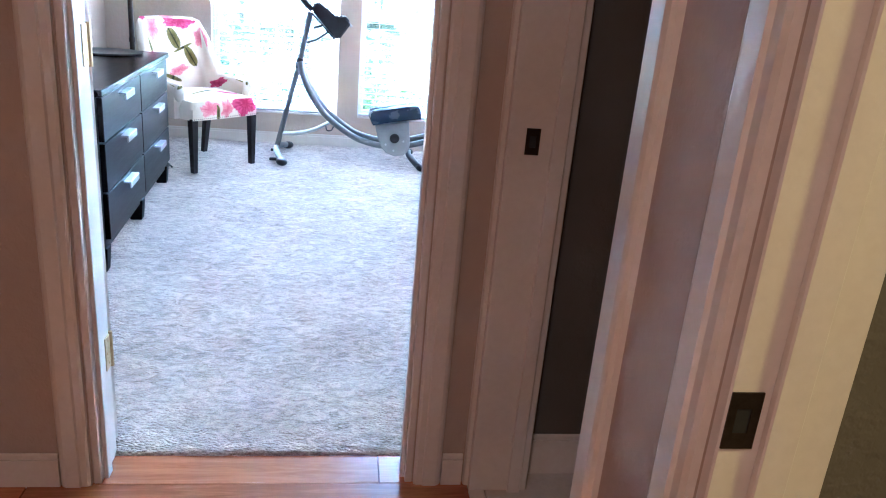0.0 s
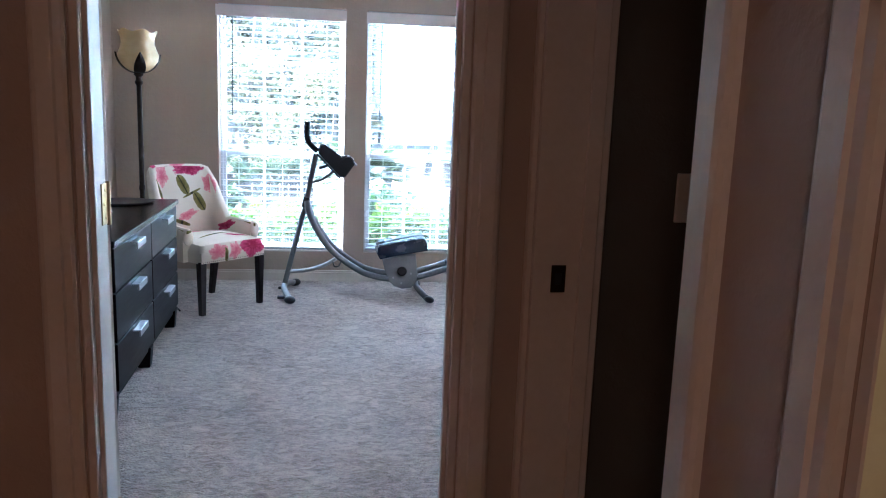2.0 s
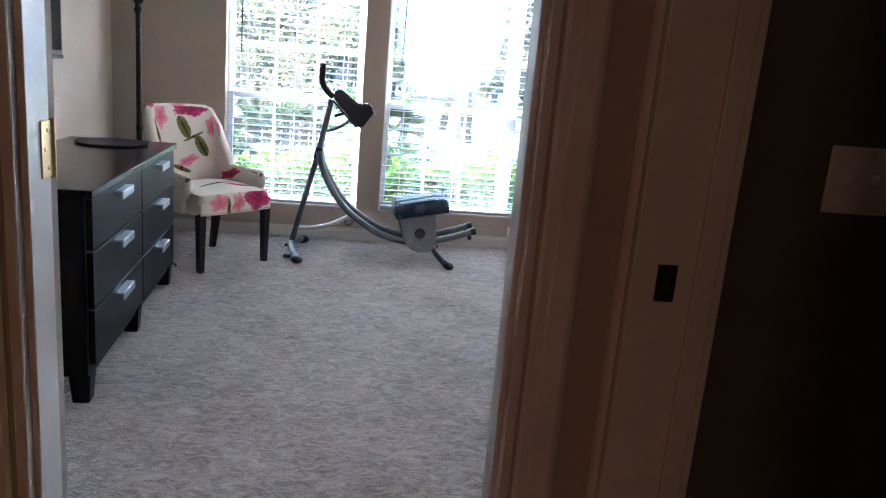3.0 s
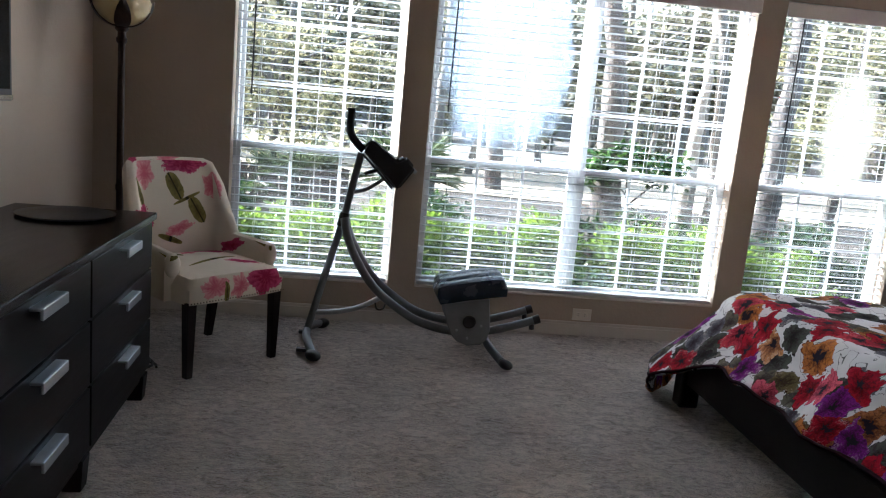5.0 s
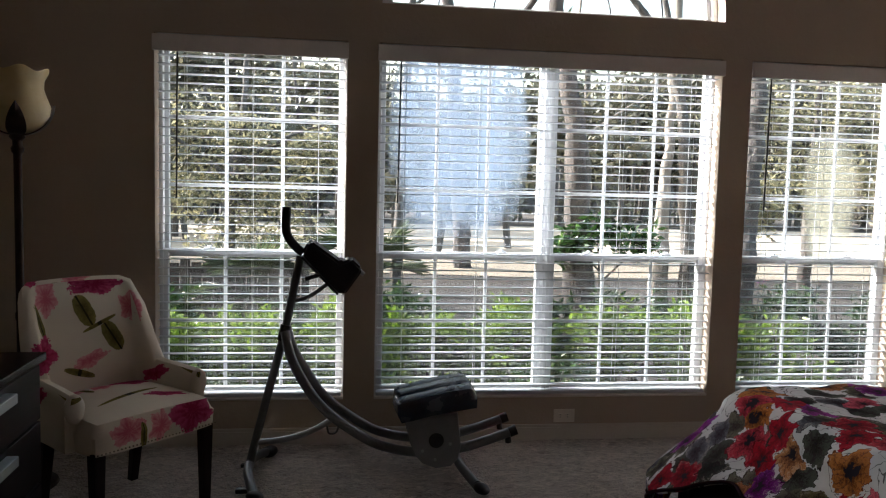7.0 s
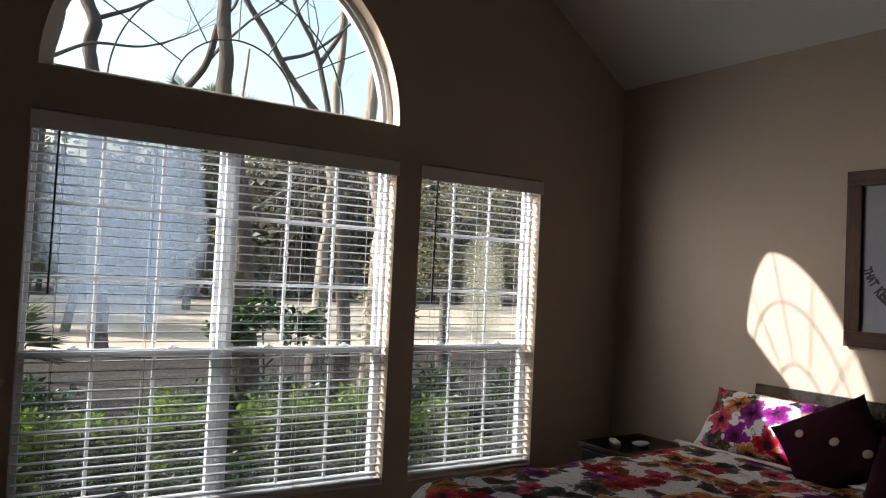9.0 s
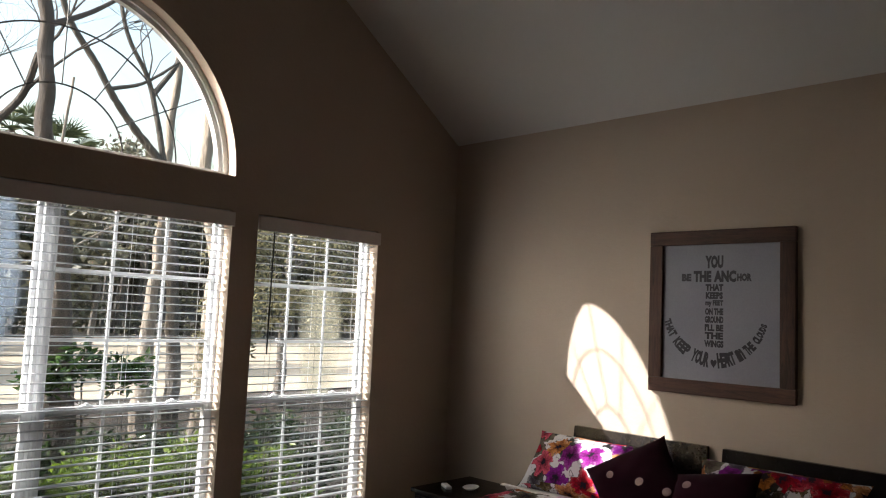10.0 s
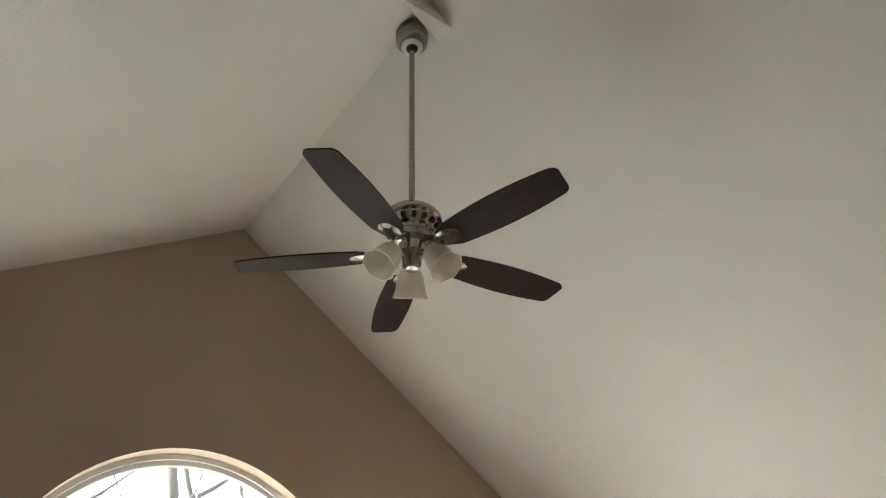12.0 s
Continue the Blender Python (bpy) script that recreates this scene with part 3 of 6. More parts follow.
def jamb(name, u0, u1, top, n0, n1, to_box, stop):
    """Lining of a doorway with its door stop."""
    root = tagged(new(name), "white painted door jamb with stop", kind="structure")
    t = 0.018
    for a in ((u0, u0 + t, -0.01, top), (u1 - t, u1, -0.01, top), (u0 + t, u1 - t, top - t, top)):
        part("jamb_board", boxed(*to_box(a[0], a[1], n0, n1), a[2], a[3], 0.002, 1), M["trim"], root)
    for a in ((u0 + t, u0 + t + 0.011, -0.01, top - t), (u1 - t - 0.011, u1 - t, -0.01, top - t), (u0 + t, u1 - t, top - t - 0.011, top - t - 0.0005)):
        part("door_stop", boxed(*to_box(a[0], a[1], stop, stop + 0.034), a[2], a[3], 0.002, 1), M["trim"], root)
    return root


jamb("jamb_bedroom", DOOR_W, DOOR_E, DOOR_H, SOUTH_OUT - 0.001, SOUTH_IN + 0.001, lambda a, b, n, m: (a, b, n, m), SOUTH_OUT + 0.02)
jamb("jamb_bath", BATH_S, BATH_N, DOOR_H, HALL_E - 0.001, HALL_E + 0.153, lambda a, b, n, m: (n, m, a, b), HALL_E + 0.100)
jamb("jamb_side_room", SIDE_S, SIDE_N, DOOR_H, HALL_E - 0.001, HALL_E + 0.121, lambda a, b, n, m: (n, m, a, b), HALL_E + 0.040)


def baseboard(name, x0, x1, y0, y1, h=0.085):
    bm = boxed(x0, x1, y0, y1, -0.015, h - 0.018)
    inset = 0.25
    dx, dy = (abs(x1 - x0) < 0.03) * inset * (x1 - x0), (abs(y1 - y0) < 0.03) * inset * (y1 - y0)
    box(bm, x0 + dx, x1 - dx, y0 + dy, y1 - dy, h - 0.018, h, 0.003, 2)
    return structure(name, bm, M["trim"], "white painted baseboard")


baseboard("baseboard_north", WEST + 0.013, EAST - 0.013, -0.013, 0.0)
baseboard("baseboard_east", EAST - 0.013, EAST, SOUTH_IN, 0.0)
baseboard("baseboard_west", WEST, WEST + 0.013, SOUTH_IN, 0.0)
baseboard("baseboard_hall_left", -1.9, DOOR_W - 0.076, SOUTH_OUT - 0.014, SOUTH_OUT)
baseboard("baseboard_hall_right", DOOR_E + 0.076, HALL_E - 0.019, SOUTH_OUT - 0.014, SOUTH_OUT)
baseboard("baseboard_bath", HALL_E + 0.17, 3.0, -4.139, -4.125, 0.115)
baseboard("baseboard_hall_east", HALL_E - 0.014, HALL_E, SIDE_N + 0.076, BATH_S - 0.080)


# ---- windows ----
def bar(bm, x0, x1, z0, z1, y0, y1):
    return box(bm, x0, x1, y0, y1, z0, z1, 0.003, 1)


def frame_of(x0, x1, z0, z1, w, y0, y1):
    bm = bmesh.new()
    bar(bm, x0, x0 + w, z0, z1, y0, y1)
    bar(bm, x1 - w, x1, z0, z1, y0, y1)
    bar(bm, x0 + w, x1 - w, z0, z0 + w, y0, y1)
    bar(bm, x0 + w, x1 - w, z1 - w, z1, y0, y1)
    return bm


def sash(root, x0, x1, z0, z1, y, cols, rows, glass):
    s = part("sash", frame_of(x0, x1, z0, z1, 0.024, y, y + 0.028), M["vinyl"], root)
    gx0, gx1, gz0, gz1 = x0 + 0.024, x1 - 0.024, z0 + 0.024, z1 - 0.024
    pane = part("pane", boxed(gx0, gx1, y + 0.012, y + 0.016, gz0, gz1), glass, s)
    pane.visible_shadow = False
    for c in range(1, cols):
        cx = gx0 + (gx1 - gx0) * c / cols
        part("muntin", bar(bmesh.new(), cx - 0.009, cx + 0.009, gz0, gz1, y + 0.002, y + 0.010), M["vinyl"], s)
    for r in range(1, rows):
        cz = gz0 + (gz1 - gz0) * r / rows
        part("muntin", bar(bmesh.new(), gx0, gx1, cz - 0.009, cz + 0.009, y + 0.0025, y + 0.0095), M["vinyl"], s)


MEET = 0.96


def single_hung(root, x0, x1, cols, glass_up):
    part("window_frame", frame_of(x0, x1, SILL, HEAD, 0.020, 0.085, 0.148), M["vinyl"], root)
    sash(root, x0 + 0.018, x1 - 0.018, MEET - 0.012, HEAD - 0.028, 0.116, cols, 3, glass_up)
    sash(root, x0 + 0.018, x1 - 0.018, SILL + 0.028, MEET + 0.030, 0.087, cols, 2, M["glass"])
    screen = part("insect_screen", boxed(x0 + 0.03, x1 - 0.03, 0.140, 0.1415, SILL + 0.03, MEET + 0.005), M["screen_mesh"], root, "grey insect screen")
    part("screen_frame", frame_of(x0 + 0.024, x1 - 0.024, SILL + 0.024, MEET + 0.012, 0.012, 0.136, 0.1455), M["vinyl"], root)
    lock = bmesh.new()
    cx = (x0 + x1) / 2
    for s in (-0.22, 0.22):
        box(lock, cx + s - 0.025, cx + s + 0.025, 0.078, 0.112, MEET + 0.030, MEET + 0.038, 0.003, 1)
        lathe(lock, [(0.012, 0.0), (0.012, 0.008), (0.007, 0.012)], 12, (cx + s, 0.094, MEET + 0.036))
    part("sash_lock", lock, M["vinyl"], root)


for i, (x0, x1) in enumerate(WINDOWS):
    w = tagged(new("window_%d" % (i + 1)), ["white vinyl single-hung window with grilles", "white vinyl twin window with one fogged pane", "white vinyl single-hung window with a fogged patch"][i], kind="structure")
    if i == 1:
        mid = (x0 + x1) / 2
        single_hung(w, x0, mid - 0.009, 3, M["glass_fog_blue"])
        single_hung(w, mid + 0.009, x1, 3, M["glass"])
        part("mullion", bar(bmesh.new(), mid - 0.009, mid + 0.009, SILL, HEAD, 0.084, 0.146), M["vinyl"], w)
    else:
        single_hung(w, x0, x1, 3, M["glass"] if i == 0 else M["glass_fog_warm"])
    part("window_sill", bar(bmesh.new(), x0 + 0.001, x1 - 0.001, SILL, SILL + 0.012, -0.004, 0.086), M["trim"], w)


def ring_band(r0, r1, y0, y1, n=48):
    bm = bmesh.new()
    rows = []
    for k in range(n + 1):
        a = math.pi * k / n
        c, s = math.cos(a), math.sin(a)
        rows.append([bm.verts.new((ARCH_C + r * c, y, ARCH_Z + r * s)) for r, y in ((r0, y0), (r1, y0), (r1, y1), (r0, y1))])
    for a, b in zip(rows, rows[1:]):
        for k in range(4):
            bm.faces.new((a[k], a[(k + 1) % 4], b[(k + 1) % 4], b[k]))
    bm.faces.new(rows[0])
    bm.faces.new(rows[-1][::-1])
    return bm


arch = tagged(new("window_4"), "half-round arched window with sunburst grille", kind="structure")
part("window_frame", ring_band(ARCH_R - 0.03, ARCH_R - 0.001, 0.085, 0.148), M["vinyl"], arch)
part("window_frame", ring_band(ARCH_R - 0.056, ARCH_R - 0.030, 0.100, 0.140), M["vinyl"], arch)
part("window_sill", bar(bmesh.new(), ARCH_C - ARCH_R + 0.03, ARCH_C + ARCH_R - 0.03, ARCH_Z, ARCH_Z + 0.03, 0.086, 0.147), M["vinyl"], arch)
pane = plate(arch_loop(ARCH_R - 0.05, ARCH_Z + 0.02), [], 0.115, 0.119)
ob = part("pane", pane, M["glass"], arch)
ob.visible_shadow = False
for r in (0.32, 0.61):
    part("grille_arc", ring_band(r - 0.0038, r + 0.0038, 0.122, 0.128), M["came"], arch)
for a in (30, 60, 90, 120, 150):
    c, s = math.cos(radians(a)), math.sin(radians(a))
    part("grille_spoke", tube(bmesh.new(), [(ARCH_C + 0.32 * c, 0.125, ARCH_Z + 0.32 * s), (ARCH_C + 0.86 * c, 0.125, ARCH_Z + 0.86 * s)], 0.0036, 6), M["came"], arch)


# ---- blinds ----
SLAT_GAP = 0.0435


def slat_mesh(width):
    bm = bmesh.new()
    rows = []
    for k in range(6):
        t = k / 5 - 0.5
        rows.append([bm.verts.new((x, t * 0.050, 0.0022 * (1 - 4 * t * t) + dz)) for x in (-width / 2, width / 2) for dz in (0.0, 0.0026)])
    for a, b in zip(rows, rows[1:]):
        bm.faces.new((a[0], a[2], b[2], b[0]))
        bm.faces.new((a[1], b[1], b[3], a[3]))
        bm.faces.new((a[0], b[0], b[1], a[1]))
        bm.faces.new((a[2], a[3], b[3], b[2]))
    bm.faces.new(rows[0][i] for i in (0, 1, 3, 2))
    bm.faces.new(rows[-1][i] for i in (0, 2, 3, 1))
    bmesh.ops.recalc_face_normals(bm, faces=bm.faces)
    me = bpy.data.meshes.new("slat")
    bm.to_mesh(me)
    bm.free()
    me.materials.append(M["slat"])
    return me


def blind(x0, x1, label):
    root = thing("window_blind", label, "window blind", ((x0 + x1) / 2, 0.038, SILL + 0.014), group="window blinds")
    w = x1 - x0 - 0.02
    h = HEAD - SILL - 0.014
    part("headrail", boxed(-w / 2, w / 2, -0.028, 0.028, h - 0.045, h - 0.002, 0.003, 1), M["slat"], root)
    part("valance", boxed(-w / 2 - 0.016, w / 2 + 0.016, -0.062, -0.048, h - 0.092, h - 0.012, 0.004, 2), M["valance"], root, "painted valance board")
    part("bottom_rail", boxed(-w / 2, w / 2, -0.026, 0.026, 0.001, 0.019, 0.004, 2), M["slat"], root)
    me = slat_mesh(w)
    n = int((h - 0.075) / SLAT_GAP)
    for k in range(n):
        s = new("slat", me)
        s.parent = root
        s.matrix_basis = pose(random.uniform(-0.002, 0.002), 0, 0.045 + k * SLAT_GAP, random.uniform(-3.2, -1.4), random.uniform(-0.12, 0.12), 0)
    count = 3 if w < 1.2 else 5
    for k in range(count):
        cx = -w / 2 + 0.13 + (w - 0.26) * k / (count - 1)
        for y in (-0.0265, 0.0265):
            part("ladder_cord", tube(bmesh.new(), [(cx, y, 0.012), (cx, y, h - 0.04)], 0.0011, 5), M["cord"], root)
    wand = [(-w / 2 + 0.10, -0.045, h - 0.07), (-w / 2 + 0.098, -0.046, h - 0.25), (-w / 2 + 0.094, -0.046, h - 0.80)]
    part("tilt_wand", tube(bmesh.new(), wand, 0.0048, 6), M["wand"], root, "smoked plastic tilt wand")
    return root


for (x0, x1), text in zip(WINDOWS, ("white slatted blind, open, in a narrow window", "wide white slatted blind, open, in the twin window", "white slatted blind, open, beside the bed")):
    blind(x0, x1, text)


# ---- the bedroom door, open into the room ----
door = tagged(new("door_1"), "white panelled door standing open into the bedroom", kind="structure")
door.matrix_basis = pose(DOOR_W + 0.004, SOUTH_IN + 0.030, 0.012, 0, 0, 158)
bm = boxed(0.0, 0.75, -0.018, 0.018, 0, 2.0, 0.002, 1)
part("door_leaf", bm, M["trim"], door)
for a, b, c, d in ((0.11, 0.335, 0.20, 0.78), (0.415, 0.64, 0.20, 0.78), (0.11, 0.335, 0.95, 1.86), (0.415, 0.64, 0.95, 1.86)):
    for y in (-0.0205, 0.0205):
        part("door_panel", boxed(a, b, y - 0.003, y + 0.003, c, d, 0.0025, 1), M["trim"], door)
knob = lathe(bmesh.new(), [(0.032, 0), (0.032, 0.006), (0.012, 0.012), (0.012, 0.035), (0.027, 0.045), (0.03, 0.06), (0.02, 0.07), (0.0, 0.072)], 20)
bmesh.ops.transform(knob, matrix=pose(0.69, -0.018, 0.94, 90), verts=knob.verts)
part("door_knob", knob, M["nickel"], door, smooth=True)
for z in (0.30, 1.05, 1.82):
    hg = bmesh.new()
    box(hg, DOOR_W + 0.0182, DOOR_W + 0.0205, SOUTH_IN - 0.036, SOUTH_IN - 0.001, z - 0.045, z + 0.045, 0.0008, 1)
    tube(hg, [(DOOR_W + 0.020, SOUTH_IN + 0.005, z - 0.048), (DOOR_W + 0.020, SOUTH_IN + 0.005, z + 0.048)], 0.0058, 10)
    for q in (-0.03, 0.0, 0.03):
        b = lathe(bmesh.new(), [(0.0042, 0.0), (0.003, 0.0012), (0.0, 0.0015)], 10)
        bmesh.ops.transform(b, matrix=pose(DOOR_W + 0.0205, SOUTH_IN - (0.014 if q else 0.024), z + q, 0, 90), verts=b.verts)
        me = bpy.data.meshes.new("screws")
        b.to_mesh(me)
        hg.from_mesh(me)
        b.free()
        bpy.data.meshes.remove(me)
    bmesh.ops.transform(hg, matrix=door.matrix_basis.inverted(), verts=hg.verts)
    part("hinge", hg, M["brass"], door, "worn brass hinge")


def strike(at, turn, label):
    root = thing("strike_plate", label, "strike plate", at, turn)
    bm = bmesh.new()
    loop = [(-0.016, -0.030), (0.016, -0.030), (0.016, 0.030), (-0.016, 0.030)]
    hole = [(-0.008, -0.013), (0.007, -0.013), (0.007, 0.013), (-0.008, 0.013)]
    bm = plate(loop, [hole], -0.0018, 0.0)
    part("plate", bm, M["bronze"], root)
    part("pocket", boxed(-0.008, 0.007, -0.0008, 0.0, -0.013, 0.013), M["slot"], root)
    return root


strike((0.318, BATH_N - 0.0182, 0.925), 0, "dark bronze strike plate on a white jamb")
strike((0.279, SIDE_N - 0.0182, 0.873), 0, "dark bronze strike plate on the side room jamb")

# small plates on walls
out = thing("wall_outlet", "ivory outlet plate set sideways above the baseboard", "outlet", (1.018, 0.0, 0.128))
part("cover", boxed(-0.058, 0.058, -0.006, 0.0, -0.036, 0.036, 0.003, 2), M["plate"], out)
for s in (-0.02, 0.02):
    recep = part("receptacle", boxed(s - 0.016, s + 0.016, -0.0085, -0.006, -0.014, 0.014, 0.003, 2), M["plate"], out)
    for dz in (-0.006, 0.006):
        part("slot", boxed(s - 0.006, s + 0.001, -0.0092, -0.0085, dz - 0.0012, dz + 0.0012), M["slot"], recep)
sw = thing("switch_plate", "ivory two-gang switch plate on the dark bathroom wall", "switch", (0.668, -4.125, 1.10))
part("cover", boxed(-0.060, 0.060, -0.006, 0.0, -0.057, 0.057, 0.003, 2), M["plate"], sw)
for s in (-0.023, 0.023):
    part("toggle", boxed(s - 0.005, s + 0.005, -0.016, -0.006, -0.004, 0.012, 0.002, 1), M["plate"], sw)


# ---- dresser ----
def pull(root, x, z, w=0.13):
    bm = bmesh.new()
    box(bm, x - w / 2, x + w / 2, -0.030, -0.0, z - 0.004, z + 0.004, 0.002, 1)
    box(bm, x - w / 2, x + w / 2, -0.034, -0.026, z - 0.026, z + 0.004, 0.003, 2)
    return part("handle", bm, M["satin_pull"], root, "satin aluminium pull")


def drawer(root, x0, x1, z0, z1, y=-0.004, w=0.13):
    d = part("drawer", boxed(x0, x1, y - 0.010, y + 0.012, z0, z1, 0.003, 2), M["espresso"], root)
    h = pull(d, (x0 + x1) / 2, z1 - 0.022, w)
    h.matrix_basis = pose(0, y - 0.008, 0)
    return d


def tapered_leg(x, y, top, a, b, name_parent, material):
    bm = bmesh.new()
    r = bmesh.ops.create_cube(bm, size=1.0)
    for v in r["verts"]:
        s = a if v.co.z > 0 else b
        v.co = Vector((x + v.co.x * s * 2, y + v.co.y * s * 2, top if v.co.z > 0 else 0.0))
    bmesh.ops.bevel(bm, geom=list(bm.edges), offset=0.003, segments=1, affect="EDGES")
    return part("leg", bm, material, name_parent)


dresser = thing("dresser", "espresso-stained six-drawer dresser with aluminium pulls, on carpet", "dresser", (-1.045, -2.80, 0.0), 93.2)
L, D, H = 1.53, 0.50, 0.755
part("carcass", boxed(0.012, L - 0.012, 0.008, D, 0.10, H - 0.028, 0.003, 1), M["espresso"], dresser)
part("top", boxed(0.0, L, -0.022, D, H - 0.028, H, 0.005, 2), M["espresso_top"], dresser, "polished dark top")
for c in (0, 1):
    x0 = 0.030 + c * (L - 0.06) / 2
    x1 = x0 + (L - 0.06) / 2 - 0.012
    for z0, z1 in ((0.140, 0.334), (0.342, 0.538), (0.546, 0.721)):
        drawer(dresser, x0, x1, z0, z1, w=0.17)
part("kickboard", boxed(0.05, L - 0.05, 0.012, 0.03, 0.085, 0.128, 0.002, 1), M["espresso"], dresser)
for x in (0.045, L / 2, L - 0.045):
    for y in (0.035, D - 0.04):
        tapered_leg(x, y, 0.105, 0.036, 0.028, dresser, M["espresso"])

tray = thing("oval_tray", "flat dark oval tray lying on the dresser", "tray", (-1.36, -1.50, H), 8)
bm = lathe(bmesh.new(), [(0.0, 0.0), (0.135, 0.0), (0.160, 0.008), (0.165, 0.010), (0.160, 0.011), (0.130, 0.005), (0.0, 0.005)], 40)
part("dish", bm, M["tray"], tray, smooth=True)


cord = thing("power_cord", "coiled black power cord on the carpet by the dresser", "cord", (-1.28, -0.98, 0.004))
loop = [(0.10 * math.cos(a) * (1 - a / 40), 0.07 * math.sin(a), 0.006 + 0.002 * a) for a in (0.5 * k for k in range(30))] + [(-0.2, 0.1, 0.02), (-0.42, 0.3, 0.006), (-0.50, 0.5, 0.01)]
part("cable", tube(bmesh.new(), curve_pts(loop, 3), 0.006, 6), M["black_plastic"], cord)
part("adapter", boxed(-0.035, 0.045, -0.03, 0.03, 0.03, 0.075, 0.008, 2), M["black_plastic"], cord)


# ---- television on the west wall ----
tv = thing("television", "black flat television on a wall bracket, switched off", "television", (WEST, -1.64, 1.13))
part("bezel", boxed(0.060, 0.105, -0.52, 0.52, 0.0, 0.60, 0.006, 2), M["black_plastic"], tv)
part("screen", boxed(0.1045, 0.108, -0.497, 0.497, 0.045, 0.58, 0.001, 1), M["screen"], tv, "dark glossy screen")
part("rear_housing", boxed(0.030, 0.060, -0.36, 0.36, 0.08, 0.48, 0.012, 2), M["black_plastic"], tv)
part("lower_trim", boxed(0.105, 0.1095, -0.515, 0.515, 0.004, 0.022, 0.001, 1), M["nickel"], tv, "thin silver strip")
part("wall_bracket", boxed(0.0, 0.030, -0.2, 0.2, 0.15, 0.42, 0.003, 1), M["bronze"], tv)


# ---- upholstered chair ----
def chair():
    root = thing("accent_chair", "cream floral upholstered chair with dark tapered legs", "chair", (-0.850, -0.912, 0.0), 47.7)
    # seat cushion, crowned
    bm = bmesh.new()
    n = 18
    top = {}
    for i in range(n + 1):
        for j in range(n + 1):
            u, v = i / n * 2 - 1, j / n * 2 - 1
            e = max(abs(u), abs(v))
            crown = (1 - u * u) * (1 - v * v)
            pinch = 1 - 0.055 * (u * v) ** 4
            x, y = 0.268 * u * pinch, 0.245 + 0.264 * v * pinch
            k = 1 - (max(0, e - 0.80) / 0.20) ** 2
            top[i, j] = bm.verts.new((x, y, 0.402 + 0.046 * math.sqrt(max(k, 0)) + 0.034 * crown))
    for i in range(n):
        for j in range(n):
            bm.faces.new((top[i, j], top[i + 1, j], top[i + 1, j + 1], top[i, j + 1]))
    ring = [top[i, 0] for i in range(n)] + [top[n, j] for j in range(n)] + [top[n - i, n] for i in range(n)] + [top[0, n - j] for j in range(n)]
    low = [bm.verts.new((v.co.x * 0.985, 0.245 + (v.co.y - 0.245) * 0.985, 0.335)) for v in ring]
    m = len(ring)
    for k in range(m):
        bm.faces.new((ring[k], low[k], low[(k + 1) % m], ring[(k + 1) % m]))
    bm.faces.new(low)
    box_uv(part("seat", bm, M["chair_cloth"], root, smooth=True), 0.62)
    # back and low sweeping arms in one wrapped shell
    bm = bmesh.new()
    plan = []
    for k in range(33):
        s = k / 32 * 2 - 1
        a = abs(s)
        if a < 0.42:
            x, y, t = s / 0.42 * 0.182, 0.475, 0.0
        elif a < 0.60:
            q = (a - 0.42) / 0.18
            ang = q * math.pi / 2
            x, y, t = math.copysign(0.182 + 0.062 * math.sin(ang), s), 0.475 - 0.062 * (1 - math.cos(ang)), q * 0.25
        else:
            q = (a - 0.60) / 0.40
            x, y, t = math.copysign(0.244 + 0.020 * q, s), 0.413 - 0.300 * q, 0.25 + 0.75 * q
        plan.append((x, y, t))
    cols = []
    for i, (x, y, t) in enumerate(plan):
        q = min(max((t - 0.06) / 0.38, 0), 1)
        drop = q * q * (3 - 2 * q)
        high = 0.905 + (0.555 - 0.905) * drop - 0.03 * max(0, t - 0.6)
        if t == 0.0:
            high += 0.006 * (1 - (x / 0.182) ** 2)
        p, q2 = plan[max(i - 1, 0)], plan[min(i + 1, 32)]
        tx, ty = q2[0] - p[0], q2[1] - p[1]
        ln = math.hypot(tx, ty) or 1
        nx, ny = -ty / ln, tx / ln
        col = []
        for side, hs in ((1, (0.33, 0.40, 0.47, 0.56, 0.66, 0.76, 0.85, 0.93, 0.975, 1.0)), (-1, (0.985, 0.94, 0.85, 0.72, 0.58, 0.45, 0.33))):
            for hh in hs:
                z = 0.335 + (high - 0.335) * (hh - 0.33) / 0.67
                lean = max(0.0, z - 0.42) * 0.20 * (1 - t) ** 1.5
                th = 0.028 * math.sqrt(max(0.0, 1 - max(0, hh - 0.9) ** 2 / 0.0105))
                puff = 0.010 * math.sin(math.pi * min(1, (hh - 0.33) / 0.67)) if side == -1 else 0.006
                off = -side * (th + puff)
                flare = 0.04 * max(0.0, z - 0.5) * (1 - t)
                col.append(bm.verts.new((x * (1 + flare) - nx * off, y - ny * off + lean, z)))
        cols.append(col)
    for a, b in zip(cols, cols[1:]):
        for k in range(len(a) - 1):
            bm.faces.new((a[k], a[k + 1], b[k + 1], b[k]))
        bm.faces.new((a[-1], a[0], b[0], b[-1]))
    bm.faces.new(cols[0])
    bm.faces.new(cols[-1][::-1])
    box_uv(part("backrest", bm, M["chair_cloth"], root, "floral back sweeping down into low arms", smooth=True), 0.0)
    # rounded arm ends
    for s in (-1, 1):
        bm = bmesh.new()
        bmesh.ops.create_uvsphere(bm, u_segments=16, v_segments=10, radius=1.0, matrix=pose(s * 0.264, 0.112, 0.492) @ Matrix.Diagonal((0.037, 0.030, 0.055, 1)))
        box_uv(part("arm_end", bm, M["chair_cloth"], root, smooth=True), 0.3)
    # nail-head trim under the seat edge
    bm = bmesh.new()
